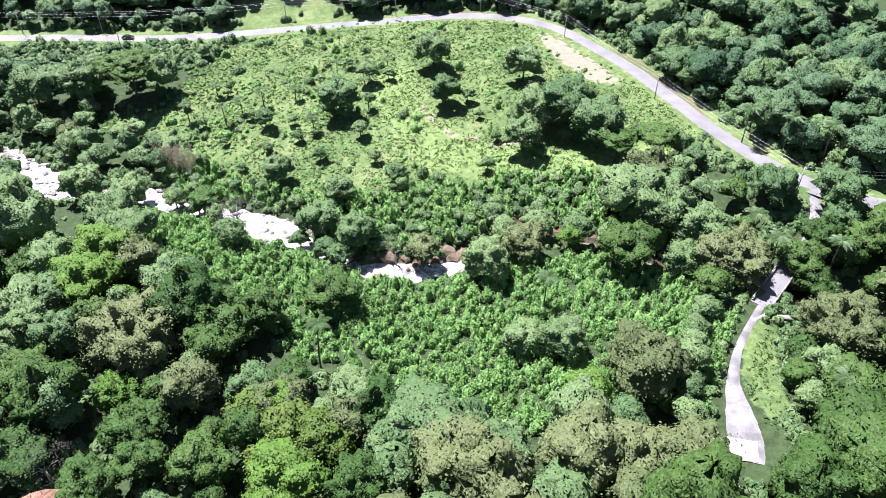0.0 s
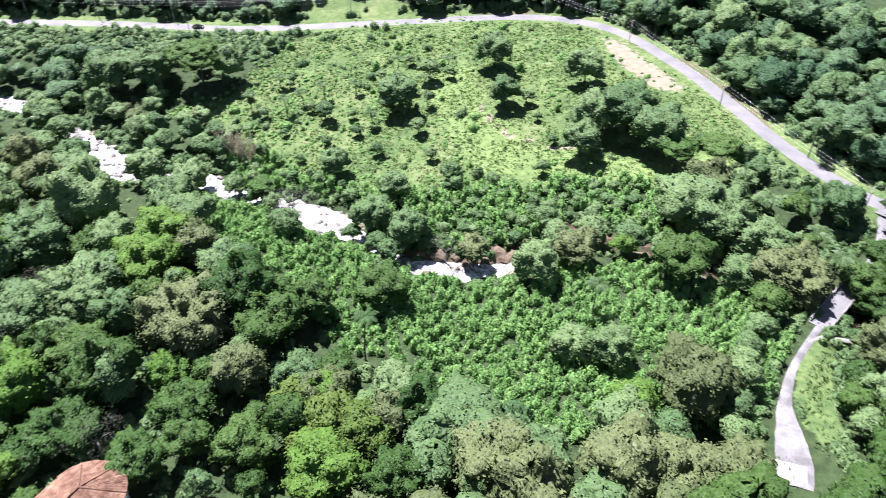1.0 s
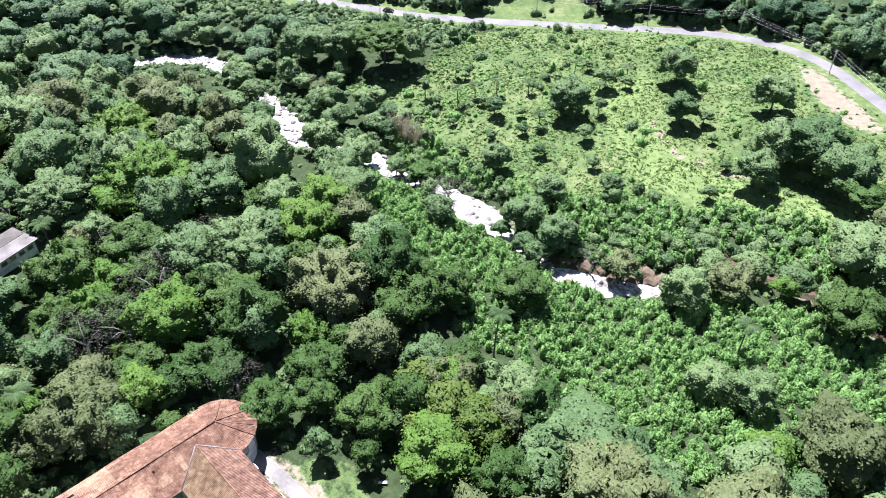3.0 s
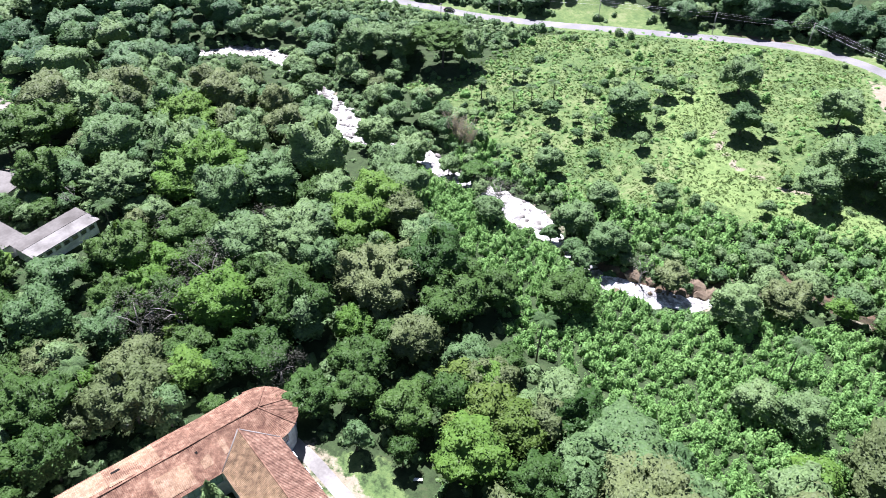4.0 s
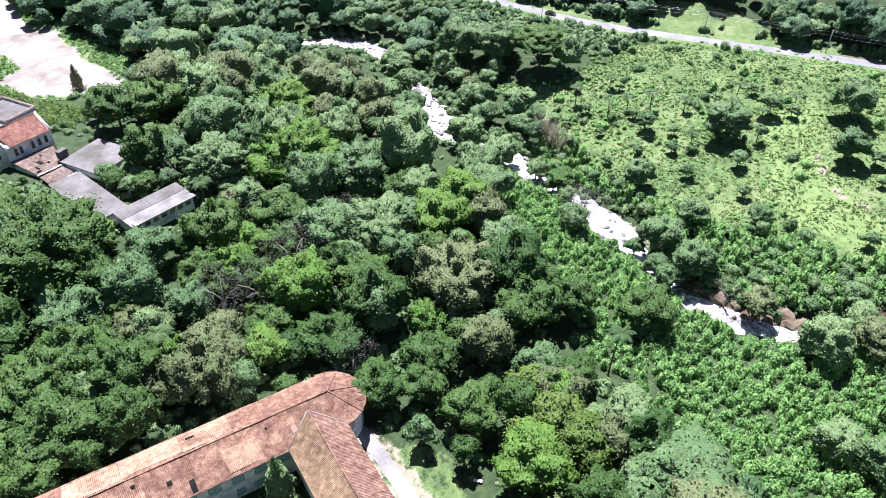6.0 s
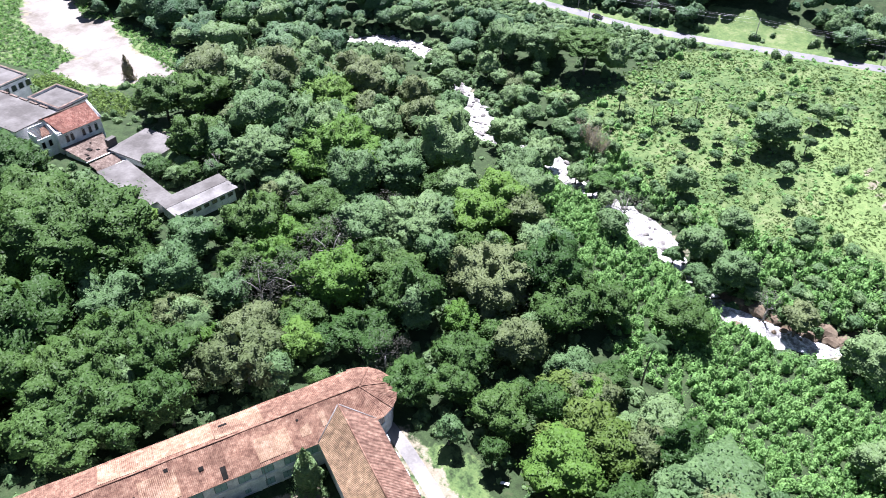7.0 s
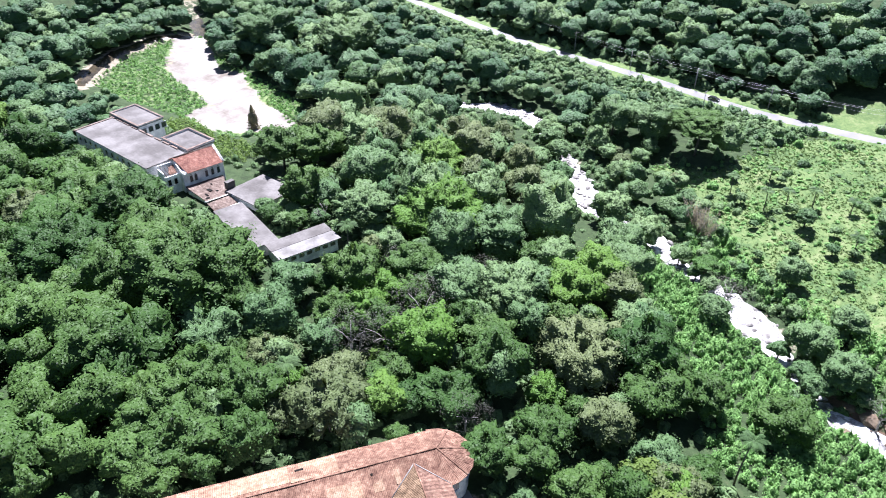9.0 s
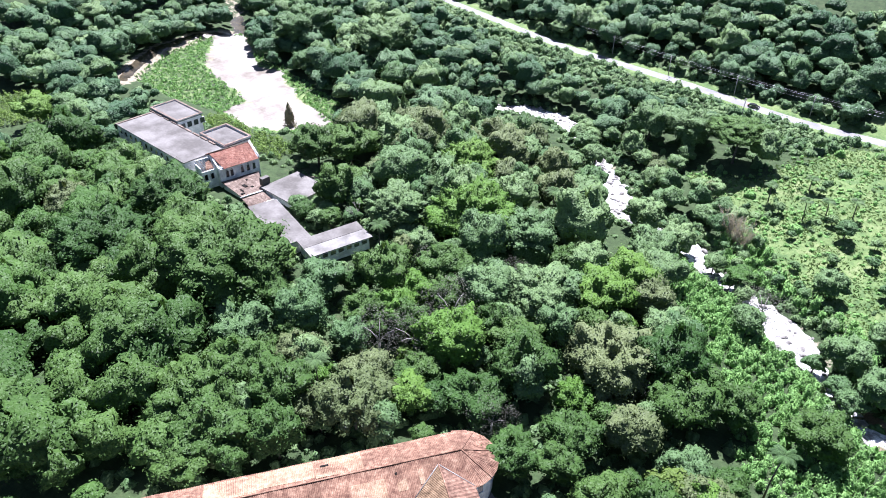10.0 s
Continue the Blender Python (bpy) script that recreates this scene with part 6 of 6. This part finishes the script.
rocks = []
for k in range(8):
    me = rock_mesh(900 + k)
    me.materials.append(BROWN_ROCK if k > 5 else ROCK)
    rocks.append(me)
r = np.random.RandomState(77)
line = np.array(RIVER[9:34], float)
ds = np.r_[0, np.cumsum(np.hypot(*np.diff(line, axis=0).T))]
for i in range(330):
    s = r.uniform(0, ds[-1])
    px, py = np.interp(s, ds, line[:, 0]), np.interp(s, ds, line[:, 1])
    h = float(river_half(px))
    px, py = px + r.normal(0, 0.7) * h, py + r.normal(0, 0.7) * h
    brown = px > -22
    if abs(near_line(px, py, RIVER)) > h + 1.5 or (brown and py < np.interp(px, *np.array(RIVER, float).T) + 1.2 and r.uniform() < 0.8):
        continue
    k = r.uniform(0.3, 1.15) ** 1.3
    ob = new("boulder", rocks[r.randint(6, 8) if brown else r.randint(6)])
    ob.matrix_basis = pose(px, py, max(spot(px, py), -8.35) - 0.1, r.uniform(-15, 15), r.uniform(-15, 15), r.uniform(0, 360)) @ Matrix.Diagonal((k, k, k, 1))
    tagged(ob, "brown wet boulder by the falls" if brown else "pale bleached boulder in the river bed", "boulder", "boulders in the river")

for px, py, k in ((2, 142.4, 2.0), (-1.5, 141.4, 1.6), (5.4, 143.6, 2.2), (-14, 141.8, 2.0), (-9.5, 141.2, 1.7), (-18.5, 142, 1.9), (7.5, 148.5, 1.9), (0.5, 143.8, 2.4), (-5.5, 141.8, 1.5)):
    ob = new("boulder", rocks[6 + int(k * 10) % 2])
    ob.matrix_basis = pose(px, py, spot(px, py) - 0.2, 8, -6, 40 * k) @ Matrix.Diagonal((k, k, k * 1.1, 1))
    tagged(ob, "large brown rock ledge above the falls", "boulder", "boulders in the river")

# ---- the lawn by the long house ----
def bench(x, y, turn):
    b = empty("bench", pose(x, y, spot(x, y), 0, 0, turn))
    part("seat", box(-0.8, -0.28, 0.42, 0.8, 0.28, 0.52, 0.02), PLASTER, b)
    for s in (-1, 1):
        part("support", box(s * 0.55 - 0.08, -0.22, -0.05, s * 0.55 + 0.08, 0.22, 0.42), CONCRETE, b)
    tagged(b, "white concrete bench on the lawn", "bench")


bench(-35.0, 66.0, 20)
tagged(strip([(-59.5, 63.5), (-55.5, 62.2), (-49, 59.5), (-41, 55.8), (-33, 52)], 2.2, spot, CONCRETE, "house_walk", lift=0.05, step=2.0), "pale gravelly walk along the house", "path", kind="structure")
